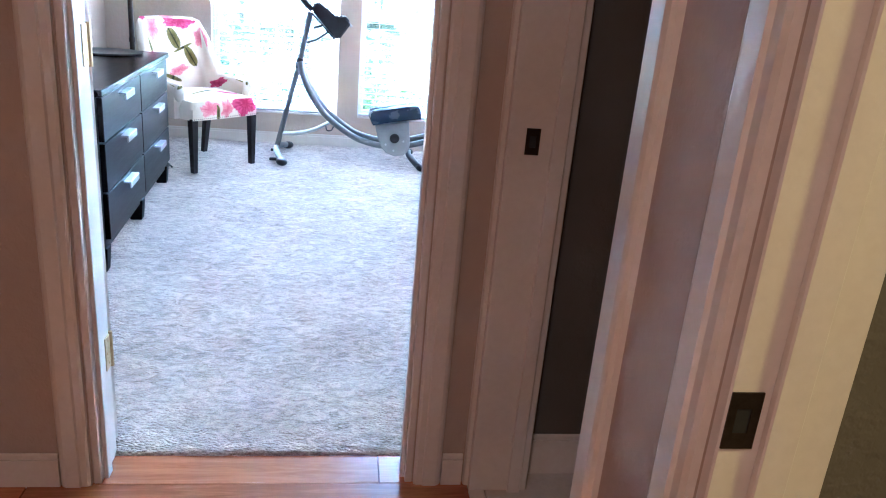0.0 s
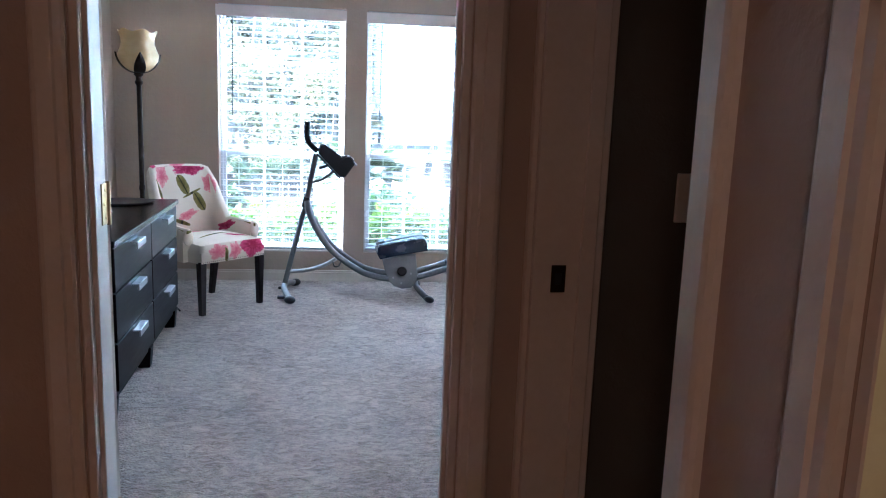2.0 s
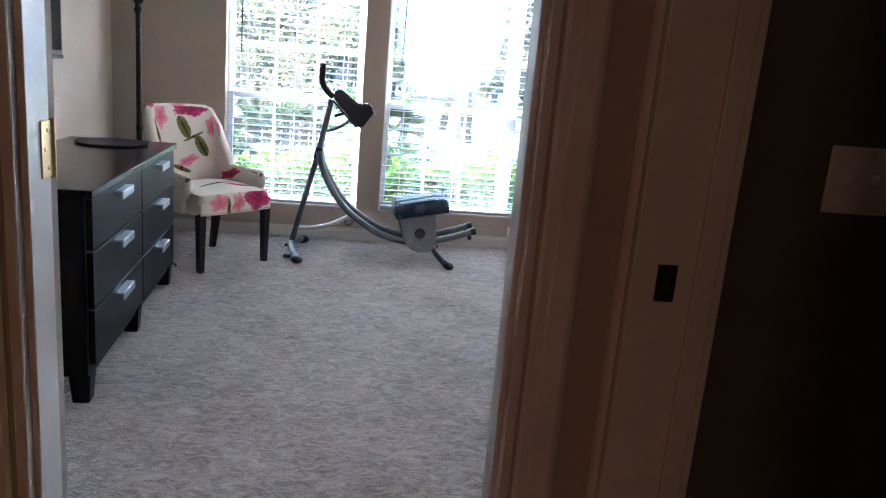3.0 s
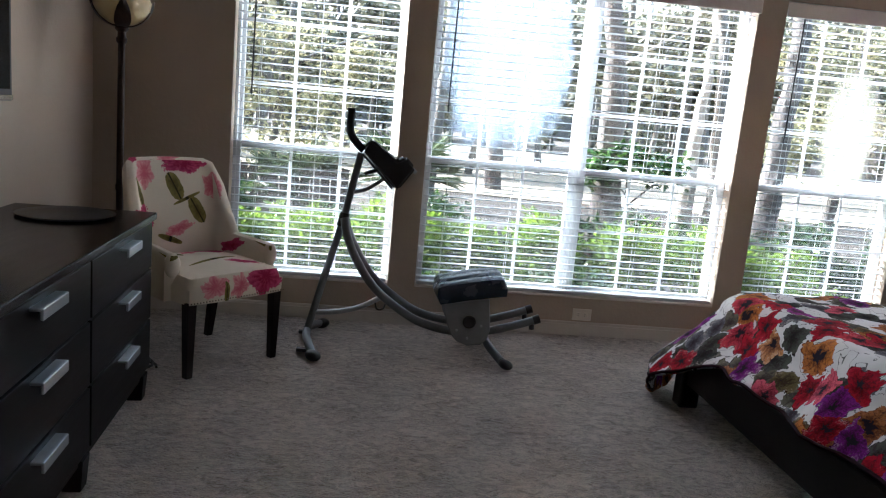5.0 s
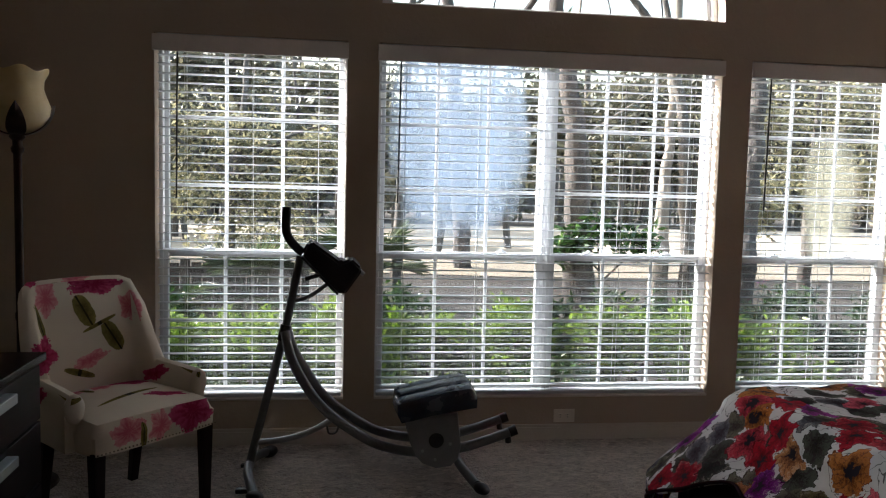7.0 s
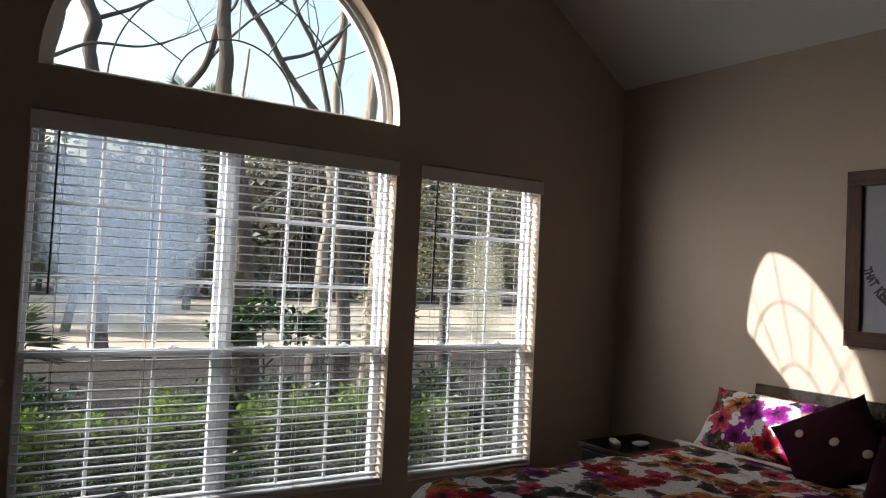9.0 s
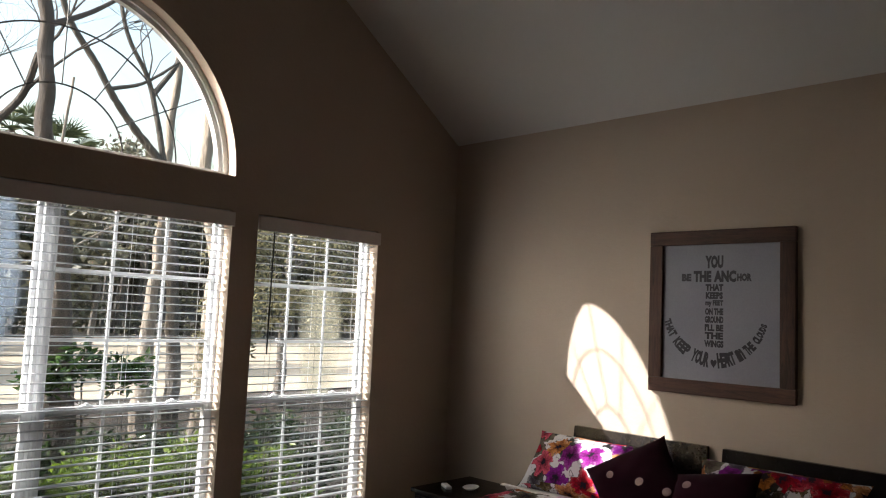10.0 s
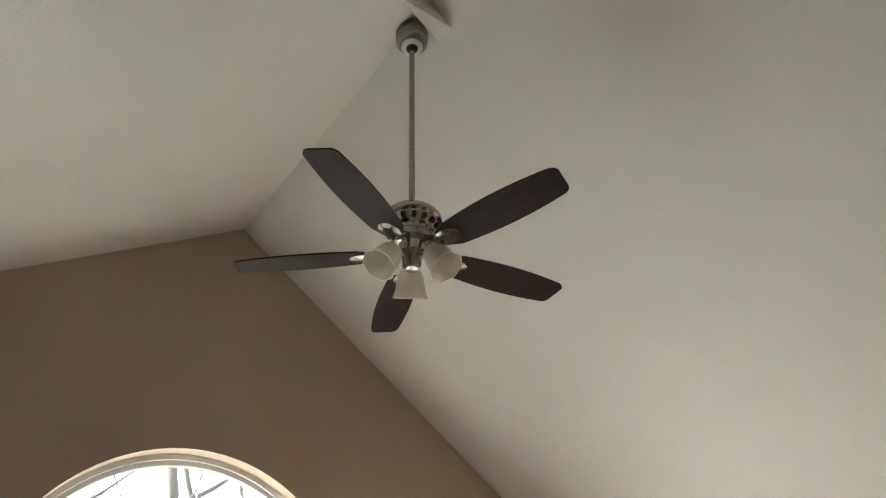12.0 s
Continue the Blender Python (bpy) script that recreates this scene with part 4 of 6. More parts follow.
    for k in range(34):
        bmesh.ops.create_icosphere(bm, subdivisions=1, radius=0.0038, matrix=Matrix.Translation((-0.25 + 0.5 * k / 33, -0.0165, 0.345)))
    tagged(part("nail_heads", bm, M["nickel"], root, "row of small nail heads"), kind="stuff")
    for x, y, dx, dy in ((-0.232, 0.025, 0, 0), (0.232, 0.025, 0, 0), (-0.198, 0.43, 0.0, 0.055), (0.198, 0.43, 0.0, 0.055)):
        bm = bmesh.new()
        r = bmesh.ops.create_cube(bm, size=1.0)
        for v in r["verts"]:
            hi = v.co.z > 0
            s = 0.024 if hi else 0.017
            v.co = Vector((x + (0 if hi else dx) + v.co.x * 2 * s, y + (0 if hi else dy) + v.co.y * 2 * s, 0.345 if hi else 0.0))
        bmesh.ops.bevel(bm, geom=list(bm.edges), offset=0.003, segments=1, affect="EDGES")
        part("leg", bm, M["black_leg"], root)
    return root


chair()


# ---- floor lamp ----
lamp = thing("floor_lamp", "dark bronze torchiere with an amber tulip glass shade, unlit", "floor lamp", (-1.513, -0.485, 0.0))
part("base", lathe(bmesh.new(), [(0.135, 0.0), (0.14, 0.008), (0.135, 0.018), (0.09, 0.028), (0.045, 0.05), (0.022, 0.075), (0.018, 0.09)], 32), M["bronze"], lamp, smooth=True)
part("pole", lathe(bmesh.new(), [(0.0165, 0.08), (0.0165, 0.72), (0.020, 0.73), (0.020, 0.75), (0.0165, 0.76), (0.0165, 1.42), (0.024, 1.43), (0.026, 1.445), (0.019, 1.455), (0.019, 1.475), (0.032, 1.49), (0.022, 1.515)], 20), M["bronze"], lamp, smooth=True)
prof = [(0.02, 1.505), (0.055, 1.513), (0.092, 1.540), (0.122, 1.580), (0.128, 1.615), (0.113, 1.655), (0.102, 1.69), (0.104, 1.725), (0.122, 1.765), (0.120, 1.765), (0.099, 1.725), (0.097, 1.69), (0.108, 1.655), (0.122, 1.615), (0.116, 1.582), (0.087, 1.545), (0.05, 1.52), (0.0, 1.512)]
part("shade", lathe(bmesh.new(), prof, 40, wave=lambda i, a, r, z: (r * (1 + 0.03 * math.cos(6 * a)), z + (0.010 * math.cos(6 * a) if z > 1.74 else 0))), M["amber_glass"], lamp, "amber glass tulip shade", smooth=True)
for k in range(4):
    bm = bmesh.new()
    rows = []
    for i in range(9):
        t = i / 8
        r = 0.026 + 0.118 * math.sin(t * 1.45) ** 0.9
        z = 1.497 + 0.125 * t ** 1.7
        w = 0.036 * math.sin(math.pi * min(1.0, 0.12 + t * 0.88)) ** 0.8 + 0.0015
        rows.append([bm.verts.new((r - 0.010 * abs(s) , s * w, z + 0.003 * (1 - abs(s)) + d)) for d in (0.0, 0.005) for s in (-1, 0, 1)])
    for a, b in zip(rows, rows[1:]):
        for q in ((0, 1), (1, 2), (2, 5), (5, 4), (4, 3), (3, 0)):
            bm.faces.new((a[q[0]], a[q[1]], b[q[1]], b[q[0]]))
    bm.faces.new([rows[0][i] for i in (0, 1, 2, 5, 4, 3)])
    bm.faces.new([rows[-1][i] for i in (3, 4, 5, 2, 1, 0)])
    bmesh.ops.transform(bm, matrix=pose(0, 0, 0, 0, 0, 20 + 90 * k), verts=bm.verts)
    part("leaf", bm, M["bronze"], lamp, "dark metal leaf under the shade", smooth=True)


# ---- exercise machine ----
def exercise():
    root = thing("exercise_machine", "grey steel abdominal exercise machine with black pads on carpet", "exercise machine", (0.0, -0.44, 0.0))
    part("front_foot", tube(bmesh.new(), curve_pts([(-0.512, -0.295, 0.026), (-0.540, -0.20, 0.045), (-0.566, -0.08, 0.060), (-0.566, 0.06, 0.058), (-0.540, 0.17, 0.044), (-0.512, 0.255, 0.026)], 6), 0.021, 12), M["grey_steel"], root, smooth=True)
    for y, x, a in ((-0.300, -0.510, 30), (0.255, -0.508, -30)):
        bm = bmesh.new()
        bmesh.ops.create_uvsphere(bm, u_segments=14, v_segments=8, radius=1.0, matrix=pose(x, y, 0.026, 0, 0, a) @ Matrix.Diagonal((0.036, 0.050, 0.027, 1)))
        part("foot_cap", bm, M["black_plastic"], root, smooth=True)
    part("foot_lever", boxed(-0.600, -0.545, -0.225, -0.195, 0.012, 0.032, 0.004, 2), M["black_plastic"], root)
    part("foot_lever", boxed(-0.620, -0.565, 0.075, 0.100, 0.012, 0.030, 0.004, 2), M["black_plastic"], root)
    part("post", tube(bmesh.new(), [(-0.572, 0.0, 0.05), (-0.500, 0.0, 0.345), (-0.418, 0.0, 0.661), (-0.352, 0.0, 1.005)], 0.019, 14), M["grey_steel"], root, smooth=True)
    part("collar", tube(bmesh.new(), [(-0.428, 0.0, 0.625), (-0.412, 0.0, 0.695)], 0.025, 14), M["black_plastic"], root, smooth=True)
    for s in (-0.10, 0.10):
        rail = curve_pts([(-0.412, s * 0.45, 0.672), (-0.392, s * 0.75, 0.590), (-0.350, s, 0.499), (-0.272, s, 0.377), (-0.182, s, 0.288), (-0.038, s, 0.192), (0.06, s, 0.155), (0.156, s, 0.137), (0.26, s, 0.133), (0.375, s, 0.150), (0.50, s, 0.185), (0.610, s, 0.223)], 6)
        r = part("rail", tube(bmesh.new(), rail, 0.0215, 14), M["grey_steel"], root, smooth=True)
        part("end_cap", tube(bmesh.new(), [(0.600, s, 0.2195), (0.632, s, 0.2315)], 0.0235, 14), M["black_plastic"], r, smooth=True)
        part("stop_bumper", tube(bmesh.new(), [(0.592, s, 0.212), (0.597, s, 0.172)], 0.014, 12), M["black_plastic"], r, smooth=True)
    part("brace", tube(bmesh.new(), curve_pts([(-0.540, 0.0, 0.160), (-0.45, 0.0, 0.166), (-0.361, 0.0, 0.184), (-0.28, 0.0, 0.215), (-0.195, 0.0, 0.265)], 6), 0.0135, 12), M["satin_pull"], root, "pale curved brace", smooth=True)
    part("brace_pin", tube(bmesh.new(), curve_pts([(-0.225, -0.02, 0.235), (-0.215, -0.05, 0.212), (-0.185, -0.05, 0.215), (-0.170, -0.02, 0.24)], 5), 0.005, 8), M["black_plastic"], root)
    # elbow pad with its raised stop, seen side-on as a sloping wedge
    profile = [(-0.345, 1.022), (-0.318, 1.074), (-0.300, 1.078), (-0.172, 0.985), (-0.130, 1.004), (-0.112, 0.992), (-0.080, 0.960), (-0.084, 0.940), (-0.152, 0.842), (-0.170, 0.840)]
    bm = plate(profile, [], -0.085, 0.085)
    bmesh.ops.bevel(bm, geom=[e for e in bm.edges if len(e.link_faces) == 2 and e.calc_face_angle() > 0.5], offset=0.012, segments=3, affect="EDGES")
    part("elbow_pad", bm, M["black_foam"], root, "black foam elbow pad with a raised stop", smooth=True)
    part("pad_tray", boxed(-0.115, 0.115, -0.05, 0.05, -0.014, -0.004, 0.003, 1, m=pose(-0.258, 0.0, 0.927, 0, 45.5, 0)), M["black_plastic"], root)
    part("stop_knob", tube(bmesh.new(), [(-0.088, -0.03, 0.945), (-0.070, -0.03, 0.930)], 0.009, 10), M["satin_pull"], root, smooth=True)
    part("handle_grip", tube(bmesh.new(), curve_pts([(-0.340, 0.0, 1.020), (-0.372, 0.0, 1.045), (-0.404, 0.0, 1.085), (-0.416, 0.0, 1.13), (-0.414, 0.0, 1.222)], 6), 0.0195, 14), M["black_foam"], root, "black foam hand grip", smooth=True)
    part("strut", tube(bmesh.new(), curve_pts([(-0.390, 0.0, 0.800), (-0.31, 0.0, 0.825), (-0.215, 0.0, 0.895)], 5), 0.010, 10), M["grey_steel"], root, smooth=True)
    part("pull_pin", tube(bmesh.new(), [(-0.326, -0.03, 0.905), (-0.262, -0.05, 0.930)], 0.010, 10), M["black_plastic"], root, smooth=True)
    # carriage and knee seat
    outline = [(0.118, 0.285), (0.356, 0.325), (0.366, 0.240), (0.374, 0.165), (0.362, 0.110), (0.330, 0.078), (0.263, 0.069), (0.205, 0.090), (0.172, 0.125), (0.145, 0.185)]
    for s in (-0.132, 0.118):
        bm = plate(outline, [], s, s + 0.014)
        bmesh.ops.bevel(bm, geom=[e for e in bm.edges if len(e.link_faces) == 2 and e.calc_face_angle() > 1.0], offset=0.004, segments=1, affect="EDGES")
        side = part("carriage_plate", bm, M["grey_plastic"], root)
        hub = lathe(bmesh.new(), [(0.0, -0.004), (0.034, -0.004), (0.034, 0.002), (0.026, 0.004), (0.022, 0.001), (0.0, 0.001)], 24)
        bmesh.ops.transform(hub, matrix=pose(0.261, s - 0.002 if s < 0 else s + 0.016, 0.198, 90), verts=hub.verts)
        part("hub_cap", hub, M["black_plastic"], side, smooth=True)
        for bx, bz in ((0.200, 0.150), (0.325, 0.180), (0.258, 0.110)):
            b = lathe(bmesh.new(), [(0.007, 0.0), (0.007, 0.003), (0.0, 0.004)], 10)
            bmesh.ops.transform(b, matrix=pose(bx, s, bz, 90), verts=b.verts)
            part("bolt", b, M["satin_pull"], side)
    part("carriage_core", boxed(0.17, 0.33, -0.115, 0.115, 0.12, 0.28, 0.01, 2), M["grey_plastic"], root)
    bm = bmesh.new()
    nu, nv = 24, 18
    shell = {}
    for i in range(nu + 1):
        for j in range(nv + 1):
            u, v = i / nu * 2 - 1, j / nv * 2 - 1
            e = max(abs(u) ** 1.5, abs(v) ** 1.5)
            k = math.sqrt(max(0.0, 1 - max(0, e - 0.72) ** 2 / 0.0784))
            seam = 0.010 * math.exp(-((abs(v) - 0.36) / 0.09) ** 2)
            z = 0.012 * (1 - u * u) + 0.050 * k + 0.010 * (1 - v * v) - seam * k + 0.012 * u * u * (u < 0)
            shell[i, j] = bm.verts.new((0.190 * u * (1 - 0.06 * v * v), 0.165 * v, z))
    for i in range(nu):
        for j in range(nv):
            bm.faces.new((shell[i, j], shell[i + 1, j], shell[i + 1, j + 1], shell[i, j + 1]))
    rim = [shell[i, 0] for i in range(nu)] + [shell[nu, j] for j in range(nv)] + [shell[nu - i, nv] for i in range(nu)] + [shell[0, nv - j] for j in range(nv)]
    low = [bm.verts.new((v.co.x * 0.95, v.co.y * 0.96, v.co.z - 0.040)) for v in rim]
    for k in range(len(rim)):
        bm.faces.new((rim[k], low[k], low[(k + 1) % len(rim)], rim[(k + 1) % len(rim)]))
    bm.faces.new(low)
    bmesh.ops.transform(bm, matrix=pose(0.262, -0.005, 0.352, 0, -13, 0), verts=bm.verts)
    part("knee_seat", bm, M["vinyl_pad"], root, "dark padded knee seat, blue sheen put into its colour", smooth=True)
    part("rear_foot", tube(bmesh.new(), curve_pts([(0.400, 0.24, 0.030), (0.375, 0.12, 0.062), (0.370, 0.0, 0.080), (0.380, -0.10, 0.066), (0.430, -0.235, 0.030)], 6), 0.021, 12), M["grey_steel"], root, smooth=True)
    part("rear_upright", tube(bmesh.new(), [(0.370, 0.0, 0.07), (0.352, 0.0, 0.16)], 0.02, 12), M["grey_steel"], root, smooth=True)
    for x, y, a in ((0.448, -0.262, 25), (0.405, 0.26, -12)):
        bm = bmesh.new()
        bmesh.ops.create_uvsphere(bm, u_segments=14, v_segments=8, radius=1.0, matrix=pose(x, y, 0.024, 0, 0, a) @ Matrix.Diagonal((0.030, 0.048, 0.024, 1)))
        part("foot_cap", bm, M["black_plastic"], root, smooth=True)
    return root


exercise()


# ---- bed ----
BX0, BX1, BY0, BY1, BTOP = 1.20, 3.46, -2.83, -1.00, 0.535
bed = thing("bed", "dark wooden platform bed with a low headboard", "bed", (0, 0, 0))
part("foot_rail", boxed(BX0 + 0.02, BX0 + 0.055, BY0 + 0.04, BY1 - 0.04, 0.115, 0.300, 0.006, 2), M["espresso"], bed)
for y in (BY0, BY1 - 0.035):
    part("side_rail", boxed(BX0 + 0.03, BX1, y, y + 0.035, 0.115, 0.300, 0.006, 2), M["espresso"], bed)
for x in (BX0 + 0.035, BX1 - 0.12):
    for y in (BY0 + 0.03, BY1 - 0.045):
        part("leg", boxed(x - 0.038, x + 0.055, y - 0.05, y + 0.040, 0.0, 0.29, 0.012, 3), M["black_leg"], bed)
part("platform", boxed(BX0 + 0.06, BX1, BY0 + 0.04, BY1 - 0.04, 0.25, 0.299, 0.004, 1), M["espresso"], bed)
for a, b in ((-1.945, -1.105), (-2.87, -2.03)):
    bm = bmesh.new()
    rows = []
    for k in range(11):
        t = k / 10
        z = 0.20 + 0.675 * t
        x = EAST - 0.085 + 0.055 * t ** 2
        rows.append([bm.verts.new((x + dx, y, z)) for y in (a, b) for dx in (0.0, 0.036)])
    for p, q in zip(rows, rows[1:]):
        for i, j in ((0, 2), (2, 3), (3, 1), (1, 0)):
            bm.faces.new((p[i], p[j], q[j], q[i]))
    bm.faces.new([rows[0][i] for i in (0, 1, 3, 2)])
    bm.faces.new([rows[-1][i] for i in (0, 2, 3, 1)])
    bmesh.ops.bevel(bm, geom=[e for e in bm.edges if len(e.link_faces) == 2 and e.calc_face_angle() > 1.0], offset=0.004, segments=2, affect="EDGES")
    part("headboard", bm, M["espresso_top"], bed, "low polished headboard panel", smooth=True)
for y in (-1.30, -1.75, -2.22, -2.67):
    part("headboard_post", boxed(EAST - 0.10, EAST - 0.05, y - 0.03, y + 0.03, 0.0, 0.30, 0.003, 1), M["espresso"], bed)
mat_ob = thing("mattress", "pale mattress on the platform bed", "mattress", (0, 0, 0.299))
part("body", boxed(BX0 + 0.17, BX1 - 0.01, BY0 + 0.11, BY1 - 0.11, 0.0, BTOP - 0.309, 0.07, 4), M["mattress"], mat_ob, smooth=True)
sheet = thing("bed_sheet", "white sheet folded over at the pillows", "sheet", (0, 0, BTOP))
bm = bmesh.new()
bmesh.ops.create_grid(bm, x_segments=14, y_segments=44, size=0.5, matrix=Matrix.Translation((3.20, (BY0 + BY1) / 2, 0)) @ Matrix.Diagonal((0.46, BY1 - BY0 - 0.10, 1, 1)))
for v in bm.verts:
    v.co.z = 0.004 + 0.010 * noise.noise(v.co * 6.0) + 0.012 + (0.046 if v.co.x < 3.03 else 0.0)
bmesh.ops.solidify(bm, geom=list(bm.faces), thickness=0.006)
part("cloth", bm, M["sheet"], sheet, smooth=True)


def comforter():
    root = thing("comforter", "rumpled floral comforter hanging over the foot of the bed", "comforter", (0, 0, 0))
    x0, x1, y0, y1 = BX0 + 0.20, 3.005, BY0 + 0.15, BY1 - 0.15
    ox, oy = 0.35, 0.60
    nx, ny = 104, 140
    bm = bmesh.new()
    uv = bm.loops.layers.uv.new("cloth")
    grid, par = {}, {}
    for i in range(nx + 1):
        for j in range(ny + 1):
            side = oy * (1 - 0.5 * min(1.0, max(0.0, (i / nx - 0.6) / 0.25)))
            v = y0 - side + (y1 - y0 + 2 * side) * j / ny
            low = min(1.0, max(0.0, (v - y1 + 0.32) / 0.35))
            reach = ox + 0.22 * low * low * (3 - 2 * low) + 0.03 * noise.noise((v * 2.2, 4.0, 0.0))
            u = x0 - reach + (x1 - x0 + reach) * i / nx
            du, dv = max(0.0, x0 - u), max(0.0, y0 - v, v - y1)
            d = math.hypot(du, dv)
            if d > 0.76:
                du, dv, d = du * 0.76 / d, dv * 0.76 / d, 0.76
            bx, by = max(u, x0), min(max(v, y0), y1)
            puff = 0.022 * noise.noise((u * 3.2, v * 3.2, 0.0)) + 0.014 * noise.noise((u * 8.5, v * 8.5, 2.0)) + 0.005 * noise.noise((u * 24, v * 24, 5.0))
            z = BTOP + 0.045 + puff
            if d > 0:
                way = Vector((-du, dv if v > y1 else -dv, 0)) / d
                r = 0.095
                if d < r * math.pi / 2:
                    out, down = r * math.sin(d / r), r * (1 - math.cos(d / r))
                else:
                    e = d - r * math.pi / 2
                    out, down = r + 0.66 * min(e, 0.40) - 0.05 * max(0, e - 0.40), r + 0.75 * min(e, 0.40) + 0.99 * max(0, e - 0.40)
                fold = 0.030 * noise.noise((bx * 5 + way.x * 3, by * 5 + way.y * 3, 1.0)) * min(1, d / 0.2)
                fold += 0.012 * math.sin(14 * (bx if dv > du else by) + 3 * noise.noise((bx * 2, by * 2, 7))) * min(1, d / 0.25)
                out += fold
                bx, by, z = bx + way.x * out, by + way.y * out, z - down
                if z < 0.03:
                    bx, by, z = bx + way.x * (0.03 - z) * 0.7, by + way.y * (0.03 - z) * 0.7, 0.03 + 0.01 * noise.noise((u * 9, v * 9, 3.0))
            grid[i, j] = bm.verts.new((bx, by, z))
            par[grid[i, j]] = (u, v)
    for i in range(nx):
        for j in range(ny):
            f = bm.faces.new((grid[i, j], grid[i + 1, j], grid[i + 1, j + 1], grid[i, j + 1]))
            for lp in f.loops:
                lp[uv].uv = par[lp.vert]
    rim = [[grid[0, j].co.copy() for j in range(0, ny + 1, 2)], [grid[i, 0].co.copy() for i in range(0, nx + 1, 2)], [grid[i, ny].co.copy() for i in range(0, nx + 1, 2)]]
    ob = part("quilt", bm, M["duvet"], root, smooth=True)
    for line in rim:
        part("piping", tube(bmesh.new(), line, 0.007, 7), M["maroon"], root, "dark corded edge", smooth=True)
    thick = ob.modifiers.new("thickness", "SOLIDIFY")
    thick.thickness, thick.offset = 0.018, -1.0
    return root


comforter()


def pillow(name, label, at, turn, size, material, spin=0.0, category="pillow", crease=0.0):
    """A stuffed cushion standing on edge; its face looks along local -y before turning."""
    root = new(name)
    lean, roll, face = turn
    root.matrix_basis = pose(*at, 0, 0, face) @ pose(0, 0, 0, lean) @ pose(0, 0, 0, 0, roll) @ pose(0, 0, -size[1] / 2)
    tagged(root, label, category, "pillows on the bed")
    w, h, t = size
    bm = bmesh.new()
    n = 22
    faces = []
    for s in (-1, 1):
        g = {}
        for i in range(n + 1):
            for j in range(n + 1):
                u, v = i / n * 2 - 1, j / n * 2 - 1
                p = ((1 - abs(u) ** 2.6) * (1 - abs(v) ** 2.6)) ** 0.52
                pinch_u, pinch_v = 1 - 0.09 * (1 - v * v) * abs(u) ** 3, 1 - 0.09 * (1 - u * u) * abs(v) ** 3
                wr = 0.010 * noise.noise((u * 3 + at[1] * 7, v * 3, s * 1.0)) * p
                g[i, j] = bm.verts.new((w / 2 * u * pinch_u, s * (t / 2 * p + wr), h / 2 + h / 2 * v * pinch_v))
        for i in range(n):
            for j in range(n):
                bm.faces.new((g[i, j], g[i + 1, j], g[i + 1, j + 1], g[i, j + 1]))
    bmesh.ops.remove_doubles(bm, verts=bm.verts, dist=0.002)
    box_uv(part("cushion", bm, material, root, smooth=True), spin)
    return root


FACE = -90.0
pillow("bed_pillow", "floral bed pillow propped against the headboard", (3.28, -1.40, 0.70), (-38, 0, FACE), (0.78, 0.38, 0.18), M["duvet"], 0.13)
pillow("bed_pillow", "floral bed pillow half hidden behind cushions", (3.28, -2.40, 0.70), (-38, 0, FACE), (0.78, 0.38, 0.18), M["duvet"], 0.47)
for at, turn, sz in (((3.07, -1.84, 0.715), (-40, -37, FACE + 4), 0.44), ((3.03, -2.22, 0.685), (-46, -14, FACE - 6), 0.42)):
    p = pillow("throw_pillow", "maroon throw pillow with pale round buttons", at, turn, (sz, sz, 0.15), M["maroon"])
    for bxx, bzz in ((-0.10, 0.30), (0.02, 0.19), (0.12, 0.09)):
        b = lathe(bmesh.new(), [(0.0, 0.010), (0.014, 0.009), (0.021, 0.004), (0.022, 0.0)], 18)
        bmesh.ops.transform(b, matrix=pose(bxx, -0.062 if bxx != 0.02 else -0.074, bzz, 90), verts=b.verts)
        part("button", b, M["button"], p, "pale covered button", smooth=True)


# ---- nightstand ----
ns = thing("nightstand", "espresso nightstand with a drawer beside the bed", "nightstand", (2.95, -0.38, 0.0), -90)
NW, ND, NH = 0.52, 0.52, 0.46
part("carcass", boxed(0.01, NW - 0.01, 0.008, ND, 0.09, NH - 0.026, 0.003, 1), M["espresso"], ns)
part("top", boxed(0.0, NW, -0.02, ND, NH - 0.026, NH, 0.005, 2), M["espresso_top"], ns, "polished dark top")
drawer(ns, 0.03, NW - 0.03, 0.27, 0.415, w=0.17)
drawer(ns, 0.03, NW - 0.03, 0.115, 0.262, w=0.17)
for x in (0.04, NW - 0.04):
    for y in (0.035, ND - 0.04):
        tapered_leg(x, y, 0.10, 0.03, 0.024, ns, M["espresso"])
r = thing("remote_control", "small white remote on the nightstand", "remote", (3.10, -0.52, NH), 60)
part("case", boxed(-0.055, 0.055, -0.020, 0.020, 0.0, 0.018, 0.006, 3), M["vinyl"], r, smooth=True)
d = thing("coaster_dish", "small white oval dish on the nightstand", "dish", (3.19, -0.64, NH), 20)
bm = lathe(bmesh.new(), [(0.0, 0.002), (0.035, 0.002), (0.055, 0.014), (0.058, 0.016), (0.054, 0.017), (0.034, 0.007), (0.0, 0.006)], 28)
bmesh.ops.scale(bm, vec=(1.25, 0.8, 1.0), verts=bm.verts)
part("dish", bm, M["vinyl"], d, smooth=True)


# ---- framed print ----
pic = thing("framed_print", "rustic brown frame with hand-lettered anchor print", "picture", (EAST, -1.995, 1.590))
PW, PH, FW = 0.806, 0.902, 0.079


def frame_piece(z0, z1, y0, y1, mat_key):
    bm = boxed(-0.034, 0.0, y0, y1, z0, z1, 0.005, 2)
    for v in bm.verts:
        v.co.x += 0.0025 * noise.noise(v.co * 14.0)
    return part("frame_piece", bm, M[mat_key], pic)


